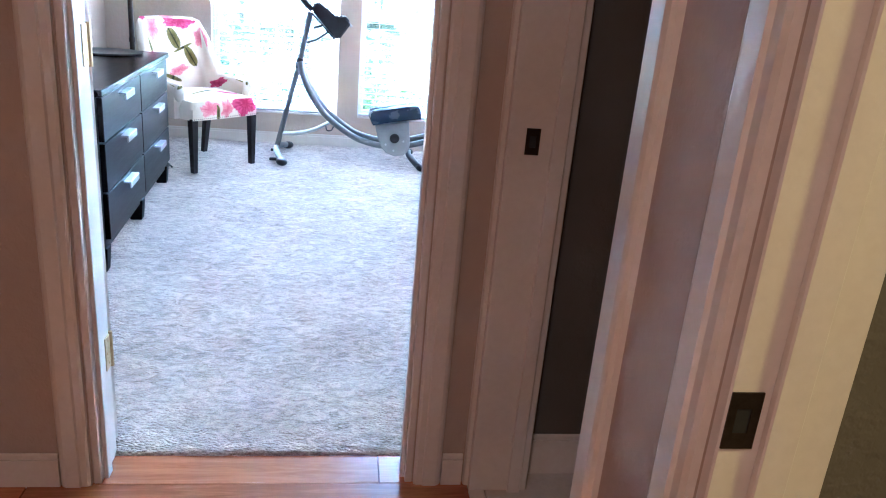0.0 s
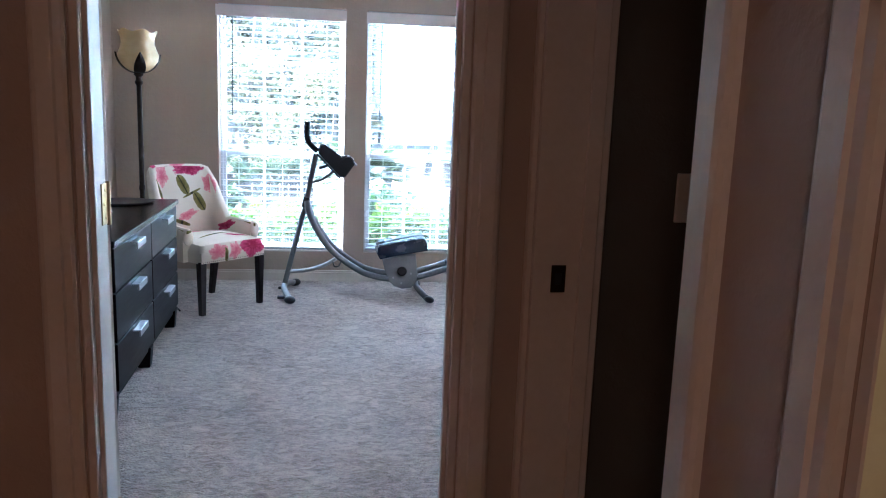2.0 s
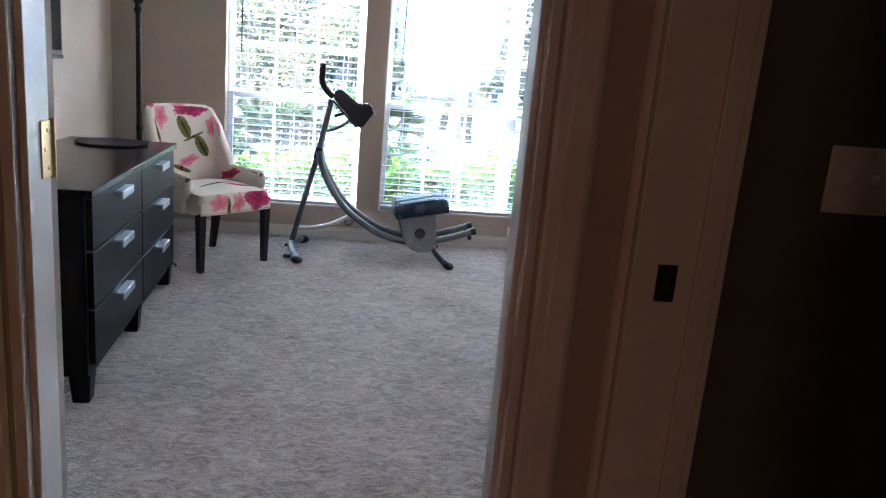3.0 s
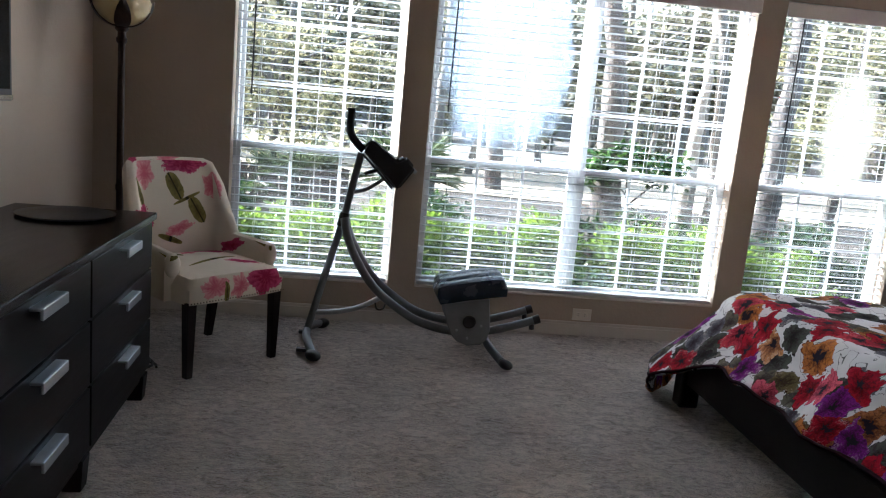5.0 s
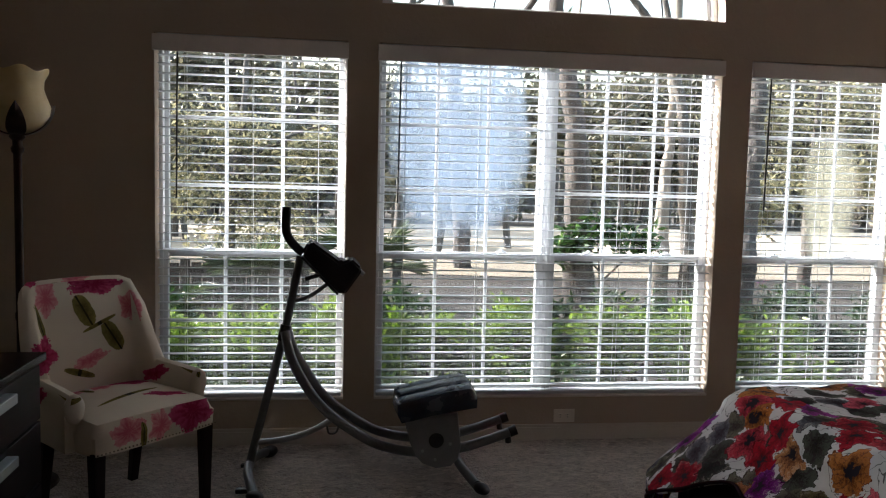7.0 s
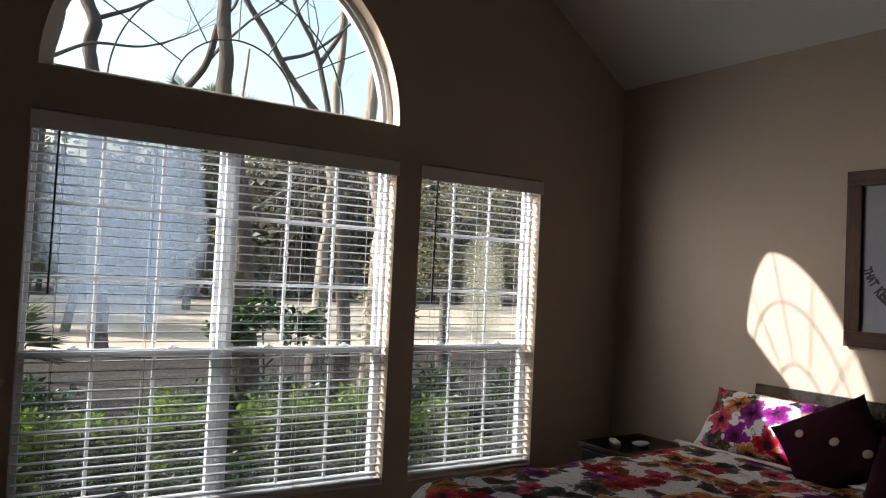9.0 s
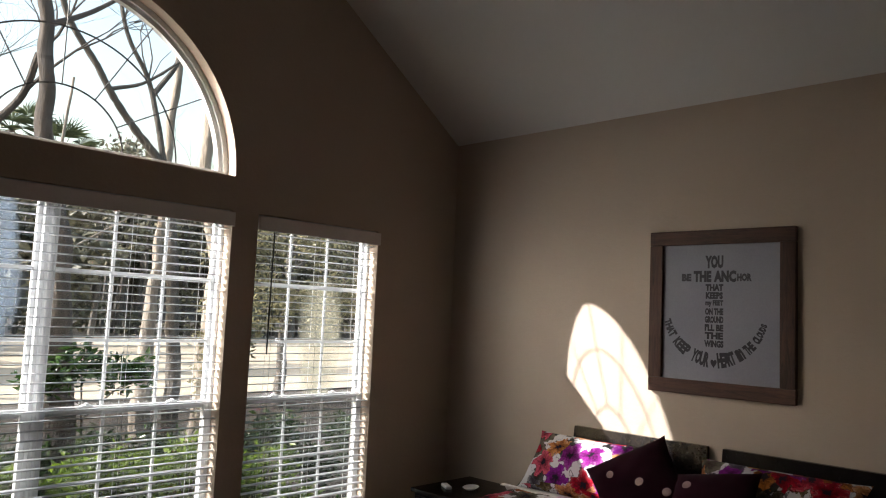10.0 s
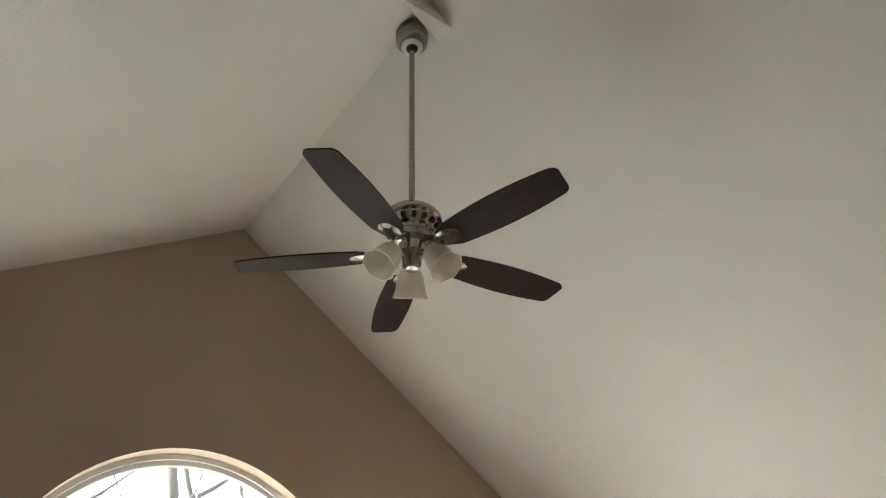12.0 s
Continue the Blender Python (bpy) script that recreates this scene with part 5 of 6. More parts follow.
frame_piece(PH / 2 - FW, PH / 2, -PW / 2, PW / 2, "rustic_y")
frame_piece(-PH / 2, -PH / 2 + FW, -PW / 2, PW / 2, "rustic_y")
frame_piece(-PH / 2 + FW, PH / 2 - FW, PW / 2 - FW, PW / 2, "rustic")
frame_piece(-PH / 2 + FW, PH / 2 - FW, -PW / 2, -PW / 2 + FW, "rustic")
part("print", boxed(-0.014, -0.002, -PW / 2 + FW - 0.004, PW / 2 - FW + 0.004, -PH / 2 + FW - 0.004, PH / 2 - FW + 0.004), M["paper"], pic, "pale print paper")


def lettering(text, cy, cz, w, h, roll=0.0):
    """A word in ink on the print, fitted to width w and height h; cy runs to the reader's right."""
    cu = bpy.data.curves.new("lettering", "FONT")
    cu.body, cu.align_x, cu.align_y, cu.resolution_u, cu.offset = text, "LEFT", "BOTTOM_BASELINE", 2, 0.066
    tmp = bpy.data.objects.new("tmp", cu)
    scene.collection.objects.link(tmp)
    bpy.context.view_layer.update()
    me = bpy.data.meshes.new_from_object(tmp.evaluated_get(bpy.context.evaluated_depsgraph_get()))
    bpy.data.objects.remove(tmp)
    xs, ys = [v.co.x for v in me.vertices], [v.co.y for v in me.vertices]
    sx, sy = w / (max(xs) - min(xs)), h / (max(ys) - min(ys))
    mx, my = (max(xs) + min(xs)) / 2, (max(ys) + min(ys)) / 2
    c, s = math.cos(roll), math.sin(roll)
    for v in me.vertices:
        a, b = (v.co.x - mx) * sx, (v.co.y - my) * sy
        v.co = Vector((-0.0146, 0.026 - (cy + a * c - b * s), cz + a * s + b * c))
    me.materials.clear()
    me.materials.append(M["ink"])
    ob = new("lettering", me)
    ob.parent = pic
    return ob


lettering("YOU", -0.002, 0.276, 0.102, 0.072)
for word, cx, w, h in (("BE", -0.160, 0.056, 0.042), ("THE", -0.068, 0.102, 0.062), ("ANC", 0.058, 0.124, 0.064), ("HOR", 0.163, 0.078, 0.042)):
    lettering(word, cx, 0.197 - (0.006 if h < 0.05 else 0), w, h)
for k, (word, w) in enumerate((("THAT", 0.100), ("KEEPS", 0.096), ("my FEET", 0.100), ("ON THE", 0.102), ("GROUND", 0.104), ("I'LL BE", 0.104), ("THE", 0.102), ("WINGS", 0.108))):
    lettering(word, 0.0, 0.136 - 0.0435 * k, w, 0.038)
for line, a0, a1, tall in (("THAT KEEP YOUR", 196, 262, (0.040, 0.078)), ("HEART in THE CLOUDS", 277, 343, (0.078, 0.032))):
    for k, ch in enumerate(line):
        if ch != " ":
            t = k / (len(line) - 1)
            a, h = radians(a0 + (a1 - a0) * t), tall[0] + (tall[1] - tall[0]) * t
            lettering(ch, 0.278 * math.cos(a), 0.020 + 0.278 * math.sin(a), 0.029 if len(line) < 16 else 0.029 - 0.012 * t, h * 1.05, a + math.pi / 2)
heart = [(16 * math.sin(t) ** 3, 13 * math.cos(t) - 5 * math.cos(2 * t) - 2 * math.cos(3 * t) - math.cos(4 * t)) for t in (2 * math.pi * k / 28 for k in range(28))]
bm = bmesh.new()
bm.faces.new([bm.verts.new((-0.0146, 0.026 - (0.0 + x * 0.0011), -0.272 + z * 0.0016)) for x, z in heart])
part("heart", bm, M["ink"], pic)


# ---- ceiling fan ----
FX, FY = 0.872, -1.874
fan = thing("ceiling_fan", "brushed nickel ceiling fan with five dark blades and glass lights", "ceiling fan", (FX, FY, 3.30))
part("canopy", lathe(bmesh.new(), [(0.0, 1.135), (0.022, 1.135), (0.030, 1.140), (0.050, 1.150), (0.073, 1.180), (0.076, 1.215), (0.070, 1.222), (0.076, 1.226), (0.076, 1.300)], 36), M["nickel"], fan, smooth=True)
part("canopy_ring", lathe(bmesh.new(), [(0.027, 1.1395), (0.029, 1.1355), (0.040, 1.1375), (0.048, 1.1425), (0.050, 1.149)], 32), M["vinyl"], fan, "white ring under the canopy", smooth=True)
part("ball_socket", lathe(bmesh.new(), [(0.0, 1.118), (0.020, 1.120), (0.026, 1.132), (0.026, 1.136)], 24), M["black_plastic"], fan, smooth=True)
part("downrod", lathe(bmesh.new(), [(0.0125, 0.14), (0.0125, 1.14)], 16), M["nickel"], fan, smooth=True)
part("motor_housing", lathe(bmesh.new(), [(0.012, 0.148), (0.045, 0.146), (0.080, 0.140), (0.105, 0.128), (0.114, 0.114), (0.113, 0.104), (0.116, 0.101), (0.114, 0.096), (0.100, 0.091), (0.092, 0.069), (0.085, 0.052), (0.080, 0.048), (0.080, 0.03), (0.0, 0.03)], 44), M["nickel"], fan, "brushed nickel motor housing", smooth=True)
for k in range(15):
    part("vent_slot", boxed(0.088, 0.103, -0.009, 0.009, 0.060, 0.084, 0.003, 1, m=pose(0, 0, 0, 0, 0, 24 * k)), M["slot"], fan)
part("light_hub", lathe(bmesh.new(), [(0.0, -0.115), (0.022, -0.112), (0.034, -0.095), (0.036, -0.060), (0.050, -0.045), (0.052, -0.010), (0.075, 0.005), (0.078, 0.03)], 32), M["nickel"], fan, smooth=True)


def blade_mesh():
    bm = bmesh.new()
    n = 22
    rows = []
    for k in range(n + 1):
        t = 1 - (1 - k / n) ** 1.7
        x = 0.155 + 0.505 * t
        w = 0.044 + 0.031 * math.sin(math.pi * (0.12 + 0.74 * t))
        if t > 0.945:
            w -= 0.022 * (1 - math.sqrt(max(0.0, 1 - ((t - 0.945) / 0.055) ** 2)))
        if t < 0.06:
            w *= 0.75 + 0.25 * t / 0.06
        rows.append([bm.verts.new((x - 0.006 * s * max(0.0, t - 0.8) / 0.2, s * w, z)) for s in (-1, 1) for z in (0.0, 0.006)])
    for a, b in zip(rows, rows[1:]):
        for i, j in ((0, 2), (2, 3), (3, 1), (1, 0)):
            bm.faces.new((a[i], a[j], b[j], b[i]))
    bm.faces.new([rows[0][i] for i in (0, 1, 3, 2)])
    bm.faces.new([rows[-1][i] for i in (0, 2, 3, 1)])
    return bm


def bracket_mesh():
    bm = bmesh.new()
    tube(bm, curve_pts([(0.050, 0, 0.050), (0.075, 0, 0.044), (0.10, 0.0, 0.028), (0.125, 0.0, 0.004), (0.15, 0.0, -0.006)], 5), 0.012, 10)
    rows = []
    for k in range(9):
        t = k / 8
        w = 0.040 * math.sin(math.pi * (0.12 + 0.80 * t)) ** 0.7
        rows.append([bm.verts.new((0.125 + 0.105 * t, s * w, -0.003 - 0.011 * (1 - s * s) * math.sin(math.pi * t))) for s in (-1, -0.5, 0, 0.5, 1)])
    for a, b in zip(rows, rows[1:]):
        for i in range(4):
            bm.faces.new((a[i], a[i + 1], b[i + 1], b[i]))
    bmesh.ops.solidify(bm, geom=[f for f in bm.faces if len(f.verts) == 4 and all(abs(v.co.z) < 0.02 and v.co.x > 0.124 for v in f.verts) and f.calc_area() > 1e-5][-32:], thickness=0.004)
    return bm


for k in range(5):
    b = part("blade", blade_mesh(), M["blade"], fan, smooth=False)
    b.matrix_basis = pose(0, 0, -0.045) @ Matrix.Rotation(radians(5.0), 4, Vector((0.82, -0.57, 0))) @ Matrix.Rotation(radians(-0.6), 4, Vector((0.57, 0.82, 0))) @ pose(0, 0, 0, 0, 0, -6 + 72 * k) @ pose(0, 0, 0, -11, 0, 0)
    part("bracket", bracket_mesh(), M["nickel"], b, "polished nickel blade bracket", smooth=True)
for k in range(3):
    a = 58 + 120 * k
    arm = part("light_arm", tube(bmesh.new(), curve_pts([(0.030, 0, -0.055), (0.058, 0, -0.046), (0.075, 0, -0.052), (0.080, 0, -0.062)], 5), 0.010, 10), M["nickel"], fan, smooth=True)
    arm.matrix_basis = pose(0, 0, 0, 0, 0, a)
    sh = lathe(bmesh.new(), [(0.022, 0.0), (0.034, -0.010), (0.046, -0.035), (0.052, -0.065), (0.056, -0.095), (0.064, -0.120), (0.061, -0.120), (0.053, -0.095), (0.049, -0.065), (0.043, -0.036), (0.030, -0.013), (0.0, -0.006)], 32,
               wave=lambda i, t, r, z: (r * (1 + (0.035 * math.cos(8 * t) if z < -0.09 else 0)), z))
    bmesh.ops.transform(sh, matrix=pose(0.074, 0, -0.046, 0, -32, 0) @ Matrix.Scale(1.0, 4), verts=sh.verts)
    part("glass_shade", sh, M["frosted"], arm, "frosted glass tulip shade", smooth=True)

# small triangular ceiling box by the fan mount
wedge = thing("ceiling_mount_block", "pale triangular mounting block at the ceiling ridge", "ceiling block", (RIDGE - 0.04, -1.935, TOP))
bm = bmesh.new()
vs = [bm.verts.new(p) for p in ((-0.13, -0.10, -0.104), (0.15, -0.10, -0.098), (0.02, -0.10, 0.0), (0.02, 0.0, -0.006), (0.15, 0.0, -0.098))]
for f in ((0, 1, 2), (0, 3, 4, 1), (1, 4, 2), (2, 4, 3), (0, 2, 3)):
    bm.faces.new([vs[i] for i in f])
part("block", bm, M["ceiling"], wedge)


# ---- outdoors ----
GROUND = -0.30
M["litter"] = surf("leaf_litter_ground", (0.024, 0.019, 0.014), (0.070, 0.055, 0.038), 0.95, 0.9, 22.0, 0.6, dist=0.03)
M["sand"] = surf("pale_sandy_lot", (0.34, 0.275, 0.19), (0.44, 0.365, 0.265), 0.95, 0.35, 9.0, 0.4, dist=0.02)
M["bark_pine"] = bark_mat("pine_bark", (0.026, 0.023, 0.022), (0.105, 0.090, 0.080))
M["bark_pale"] = bark_mat("pale_bark", (0.16, 0.135, 0.11), (0.36, 0.32, 0.27), 9.0)
M["bark_grey"] = bark_mat("grey_bark", (0.050, 0.045, 0.040), (0.135, 0.120, 0.105), 9.0)
M["leaf_hedge"] = leaf_mat("hedge_leaves", (0.028, 0.062, 0.008), (0.24, 0.36, 0.032), 0.35, 0.45, 0.3)
M["leaf_dark"] = leaf_mat("magnolia_leaves", (0.012, 0.035, 0.008), (0.05, 0.10, 0.022), 0.25, 0.25)
M["leaf_olive"] = leaf_mat("olive_leaves", (0.09, 0.09, 0.05), (0.30, 0.275, 0.155), 0.45)
M["leaf_wood"] = leaf_mat("far_foliage", (0.045, 0.045, 0.032), (0.17, 0.16, 0.10), 0.6, 0.3)
M["frond"] = leaf_mat("palm_fronds", (0.028, 0.042, 0.020), (0.075, 0.095, 0.042), 0.4)
M["fence"] = wood("weathered_fence_board", (0.05, 0.038, 0.03), (0.12, 0.095, 0.075), 0.85, "z", 5.0)
rng = np.random.default_rng(7)


def leaves(name, centres, length, width, material, parent, label="", fold=0.25, up=0.3):
    """Many small folded leaves with their own directions, in one mesh."""
    n = len(centres)
    c = np.asarray(centres, float)
    d = rng.normal(size=(n, 3))
    d[:, 2] = d[:, 2] * 0.6 + up
    d /= np.linalg.norm(d, axis=1, keepdims=True)
    s = np.cross(d, rng.normal(size=(n, 3)))
    s /= np.linalg.norm(s, axis=1, keepdims=True)
    k = np.cross(d, s)
    ln = length * rng.uniform(0.6, 1.25, (n, 1))
    wd = width * rng.uniform(0.7, 1.2, (n, 1))
    a, b = c, c + d * ln
    m = c + d * ln * 0.48
    left, right = m + s * wd / 2 + k * wd * fold, m - s * wd / 2 + k * wd * fold
    co = np.stack((a, left, b, right), 1).reshape(-1, 3)
    i = np.arange(n)[:, None] * 4
    faces = np.concatenate((i + [[0, 1, 2]], i + [[0, 2, 3]]), 1).reshape(-1, 3)
    me = bpy.data.meshes.new(name)
    me.vertices.add(len(co))
    me.vertices.foreach_set("co", co.ravel())
    me.loops.add(faces.size)
    me.loops.foreach_set("vertex_index", faces.ravel().astype(np.int32))
    me.polygons.add(len(faces))
    me.polygons.foreach_set("loop_start", np.arange(0, faces.size, 3, dtype=np.int32))
    me.update(calc_edges=True)
    me.materials.append(material)
    ob = new(name, me)
    ob.parent = parent
    return tagged(ob, label)


def cloud(centre, radius, n, hollow=0.35):
    """Points in an uneven lump, denser towards its skin."""
    p = rng.normal(size=(n, 3))
    p /= np.linalg.norm(p, axis=1, keepdims=True)
    r = (hollow + (1 - hollow) * rng.random((n, 1)) ** 0.5) * (0.75 + 0.35 * np.sin(p[:, :1] * 5 + centre[0] * 3) * np.cos(p[:, 2:] * 4 + centre[1]))
    return np.asarray(centre) + p * r * np.asarray(radius)


bm = bmesh.new()
bmesh.ops.create_grid(bm, x_segments=90, y_segments=90, size=0.5, matrix=Matrix.Translation((0, 340, GROUND)) @ Matrix.Diagonal((1400, 676, 1, 1)))
structure("ground", bm, M["litter"], "leaf-strewn ground outside")
bm = bmesh.new()
bmesh.ops.create_grid(bm, x_segments=60, y_segments=24, size=0.5, matrix=Matrix.Translation((8, 22.2, GROUND + 0.02)) @ Matrix.Diagonal((150, 23.6, 1, 1)))
for v in bm.verts:
    v.co.z += 0.03 * noise.noise(v.co * 0.3)
    if v.co.y < 11 or v.co.y > 33:
        v.co.y += 0.8 * noise.noise(v.co * 0.5)
structure("road", bm, M["sand"], "sunlit pale sandy road beyond the garden")


def shrub(x, y, w, d, top, material, label, n, leaf=(0.085, 0.034)):
    root = thing("shrub", label, "shrub", (x, y, GROUND), group="hedge under the windows")
    h = top - GROUND
    stems = bmesh.new()
    for k in range(9):
        a = random.uniform(0, 6.28)
        e = Vector((math.cos(a) * w * random.uniform(0.1, 0.42), math.sin(a) * d * random.uniform(0.1, 0.42), h * random.uniform(0.72, 0.92)))
        tube(stems, [(0.02 * k - 0.08, 0, 0), e * 0.45 + Vector((random.uniform(-0.05, 0.05), 0, 0.06)), e], [0.012, 0.008, 0.003], 5)
    part("stems", stems, M["bark_grey"], root)
    pts = []
    for k in range(9):
        c = (random.uniform(-0.36, 0.36) * w, random.uniform(-0.34, 0.34) * d, h * random.uniform(0.30, 0.80))
        pts.append(cloud(c, (w * 0.27, d * 0.27, h * 0.24), n // 9))
    p = np.concatenate(pts)
    p[:, 2] = np.clip(p[:, 2], 0.05, None)
    leaves("foliage", p, leaf[0], leaf[1], material, root, "glossy bright leaves", up=0.55)
    return root


for k in range(8):
    x = -1.35 + 0.62 * k
    low = k < 2
    dark = k > 5
    shrub(x + random.uniform(-0.06, 0.06), 1.45 + random.uniform(-0.12, 0.15), 0.80, 0.75, (0.46 if low else 0.60) + random.uniform(-0.05, 0.07),
          M["leaf_hedge"], "bright green leafy shrub below the window", 2600 if not dark else 1900)
for k in range(7):
    shrub(-1.9 + 1.05 * k, 2.35 + random.uniform(-0.15, 0.15), 1.15, 0.7, 0.50 + random.uniform(-0.08, 0.10), M["leaf_dark"], "dark green shrub behind the hedge", 1500, (0.09, 0.034))
for k in range(5):
    shrub(-1.2 + 1.15 * k, 0.72 + random.uniform(-0.05, 0.05), 0.85, 0.5, 0.26 + random.uniform(-0.05, 0.05), M["leaf_dark"], "low dark green shrub against the house", 1600, (0.07, 0.026))


def limb(bm, pts, r0, r1, seg=9, taper=1.0):
    c = curve_pts(pts, 6)
    n = len(c)
    c = [p + Vector((noise.noise(p * 2.0), noise.noise(p * 2.0 + Vector((9, 0, 0))), 0)) * r0 * 0.5 for p in c]
    tube(bm, c, [(r1 + (r0 - r1) * (1 - k / (n - 1)) ** taper) for k in range(n)], seg)


def twigs(bm, start, way, length, r, depth):
    """Forking bare twigs."""
    p = Vector(start)
    pts = [p.copy()]
    w = Vector(way).normalized()
    for k in range(4):
        w = (w + Vector((random.uniform(-0.3, 0.3), random.uniform(-0.3, 0.3), random.uniform(-0.15, 0.28)))).normalized()
        p = p + w * length / 4
        pts.append(p.copy())
        if depth and k >= 1:
            side = (w + Vector((random.uniform(-0.9, 0.9), random.uniform(-0.6, 0.6), random.uniform(-0.3, 0.6)))).normalized()
            twigs(bm, p, side, length * 0.6, r * 0.55, depth - 1)
    tube(bm, pts, [r * (1 - 0.2 * k) for k in range(5)], 5)


def tree(label, trunk_pts, r0, r1, bark, limbs=(), crown=(), twig=0, leaf_key="leaf_olive", leaf=(0.12, 0.05), n=3000):
    """Tapered trunk, limbs, bare twigs and a crown of leaf lumps; all given in place."""
    base = Vector(trunk_pts[0])
    root = thing("tree", label, "tree", tuple(base))
    off = [Vector(p) - base for p in trunk_pts]
    bm = bmesh.new()
    line = curve_pts(off, 24)
    m = len(line)
    line = [p + Vector((noise.noise(p * 2.0), noise.noise(p * 2.0 + Vector((9, 0, 0))), 0)) * r0 * 0.5 for p in line]
    tube(bm, line, [r1 + (r0 - r1) * (1 - k / (m - 1)) ** 2.8 for k in range(m)], 20)
    for v in bm.verts:
        q = v.co + base
        axis = min(line, key=lambda p: (p - v.co).length)
        way = v.co - axis
        ridge = 0.16 * noise.noise(Vector((q.x * 22, q.y * 22, q.z * 4))) + 0.09 * noise.noise(q * 26.0) + 0.08 * noise.noise(Vector((q.x * 5, q.y * 5, q.z * 1.5)))
        v.co += way * ridge
    part("trunk", bm, bark, root, smooth=True)
    for pts, a, b in limbs:
        bm = bmesh.new()
        q = [Vector(p) - base for p in pts]
        limb(bm, q, a, b, 9)
        for k in range(twig):
            t = random.randrange(max(1, len(q) // 2), len(q))
            twigs(bm, q[t], (q[-1] - q[0]).normalized() + Vector((random.uniform(-0.8, 0.8), random.uniform(-0.4, 0.4), 0.2)), random.uniform(0.7, 1.6), b * 0.6, 2)
        part("limb", bm, bark, root, smooth=True)
    if crown:
        p = np.concatenate([cloud(tuple(Vector(c) - base), rad, n // len(crown), 0.2) for c, rad in crown])
        leaves("crown", p, leaf[0], leaf[1], M[leaf_key], root, up=0.1)
    return root


G = GROUND
tree("rough-barked pine trunk close to the house", [(2.03, 3.0, G), (1.98, 3.0, 1.4), (1.72, 3.0, 3.2), (1.55, 3.05, 5.0), (1.45, 3.1, 9.0)], 0.19, 0.045, M["bark_pine"],
     [([(1.33, 3.4, 2.7), (1.45, 3.4, 2.95), (1.62, 3.3, 3.25), (1.68, 3.15, 3.6)], 0.035, 0.03), ([(1.66, 3.0, 3.8), (2.2, 3.2, 4.2), (2.9, 3.4, 4.9)], 0.03, 0.012)], twig=3)
tree("leaning bare tree with forked limbs", [(4.6, 6.1, G), (4.45, 6.0, 1.6), (4.20, 6.0, 3.2), (3.71, 6.0, 3.85), (3.26, 6.0, 4.4), (2.78, 6.0, 5.1), (2.2, 6.0, 6.6)], 0.11, 0.04, M["bark_grey"],
     [([(4.22, 6.0, 3.2), (4.05, 6.0, 3.9), (3.87, 6.0, 4.5), (3.48, 6.0, 5.2), (3.3, 6.0, 6.6)], 0.045, 0.022),
      ([(3.95, 6.0, 4.3), (4.3, 6.1, 4.9), (4.4, 6.2, 5.6), (4.8, 6.2, 6.3)], 0.04, 0.015), ([(3.4, 6, 4.25), (3.9, 6, 4.5), (4.6, 5.9, 5.2)], 0.03, 0.012)], twig=6)
tree("pale straight trunk in the garden", [(4.25, 6.3, G), (4.27, 6.3, 1.4), (4.36, 6.3, 3.0), (4.6, 6.4, 7.5)], 0.15, 0.055, M["bark_pale"])
tree("shaggy pale trunk covered in vine", [(3.85, 4.0, G), (3.88, 4.0, 1.0), (3.92, 4.0, 2.0), (3.72, 4.0, 3.2), (3.85, 4.0, 4.6), (4.0, 4.0, 7.0)], 0.11, 0.06, M["bark_pale"],
     [([(3.80, 4.1, 3.9), (3.5, 4.2, 4.6), (3.3, 4.3, 5.6)], 0.035, 0.012)], crown=[((3.88, 3.9, 0.9), (0.22, 0.2, 0.9))], n=260, leaf=(0.09, 0.04), twig=2)
tree("distant straight pine trunk", [(2.3, 12, G), (2.05, 12, 3.0), (1.85, 12, 5.4), (1.6, 12, 9.0)], 0.19, 0.12, M["bark_pine"],
     [([(1.8, 12, 6.0), (2.8, 12, 6.6), (3.8, 12, 7.6)], 0.05, 0.015), ([(1.75, 12, 6.6), (0.8, 12, 7.0), (0.1, 12, 7.9)], 0.05, 0.015)], twig=6)
tree("bare grey tree at the garden edge", [(0.6, 8, G), (0.7, 8, 2.0), (0.80, 8, 4.0), (0.86, 8, 4.6), (0.94, 8, 5.3), (1.1, 8, 7.5)], 0.10, 0.045, M["bark_grey"],
     [([(0.8, 8, 4.2), (1.3, 8, 4.5), (2.0, 8, 4.6), (2.6, 8, 4.9)], 0.03, 0.010), ([(0.95, 8, 5.2), (0.3, 8, 5.8), (-0.2, 8, 6.6)], 0.03, 0.012)], twig=6)
tree("slender tan sapling with bare twigs", [(2.55, 5.0, G), (2.50, 5.0, 1.2), (2.47, 5.0, 2.4), (2.6, 5.0, 4.0)], 0.035, 0.015, M["bark_pale"], [([(2.48, 5, 1.9), (2.9, 5, 2.2), (3.5, 5, 2.6)], 0.018, 0.006)], twig=6)
tree("dark trunk near the bedside window", [(5.35, 6.0, G), (5.38, 6.0, 1.6), (5.44, 6, 2.7), (5.6, 6, 6.0)], 0.17, 0.12, M["bark_pine"])
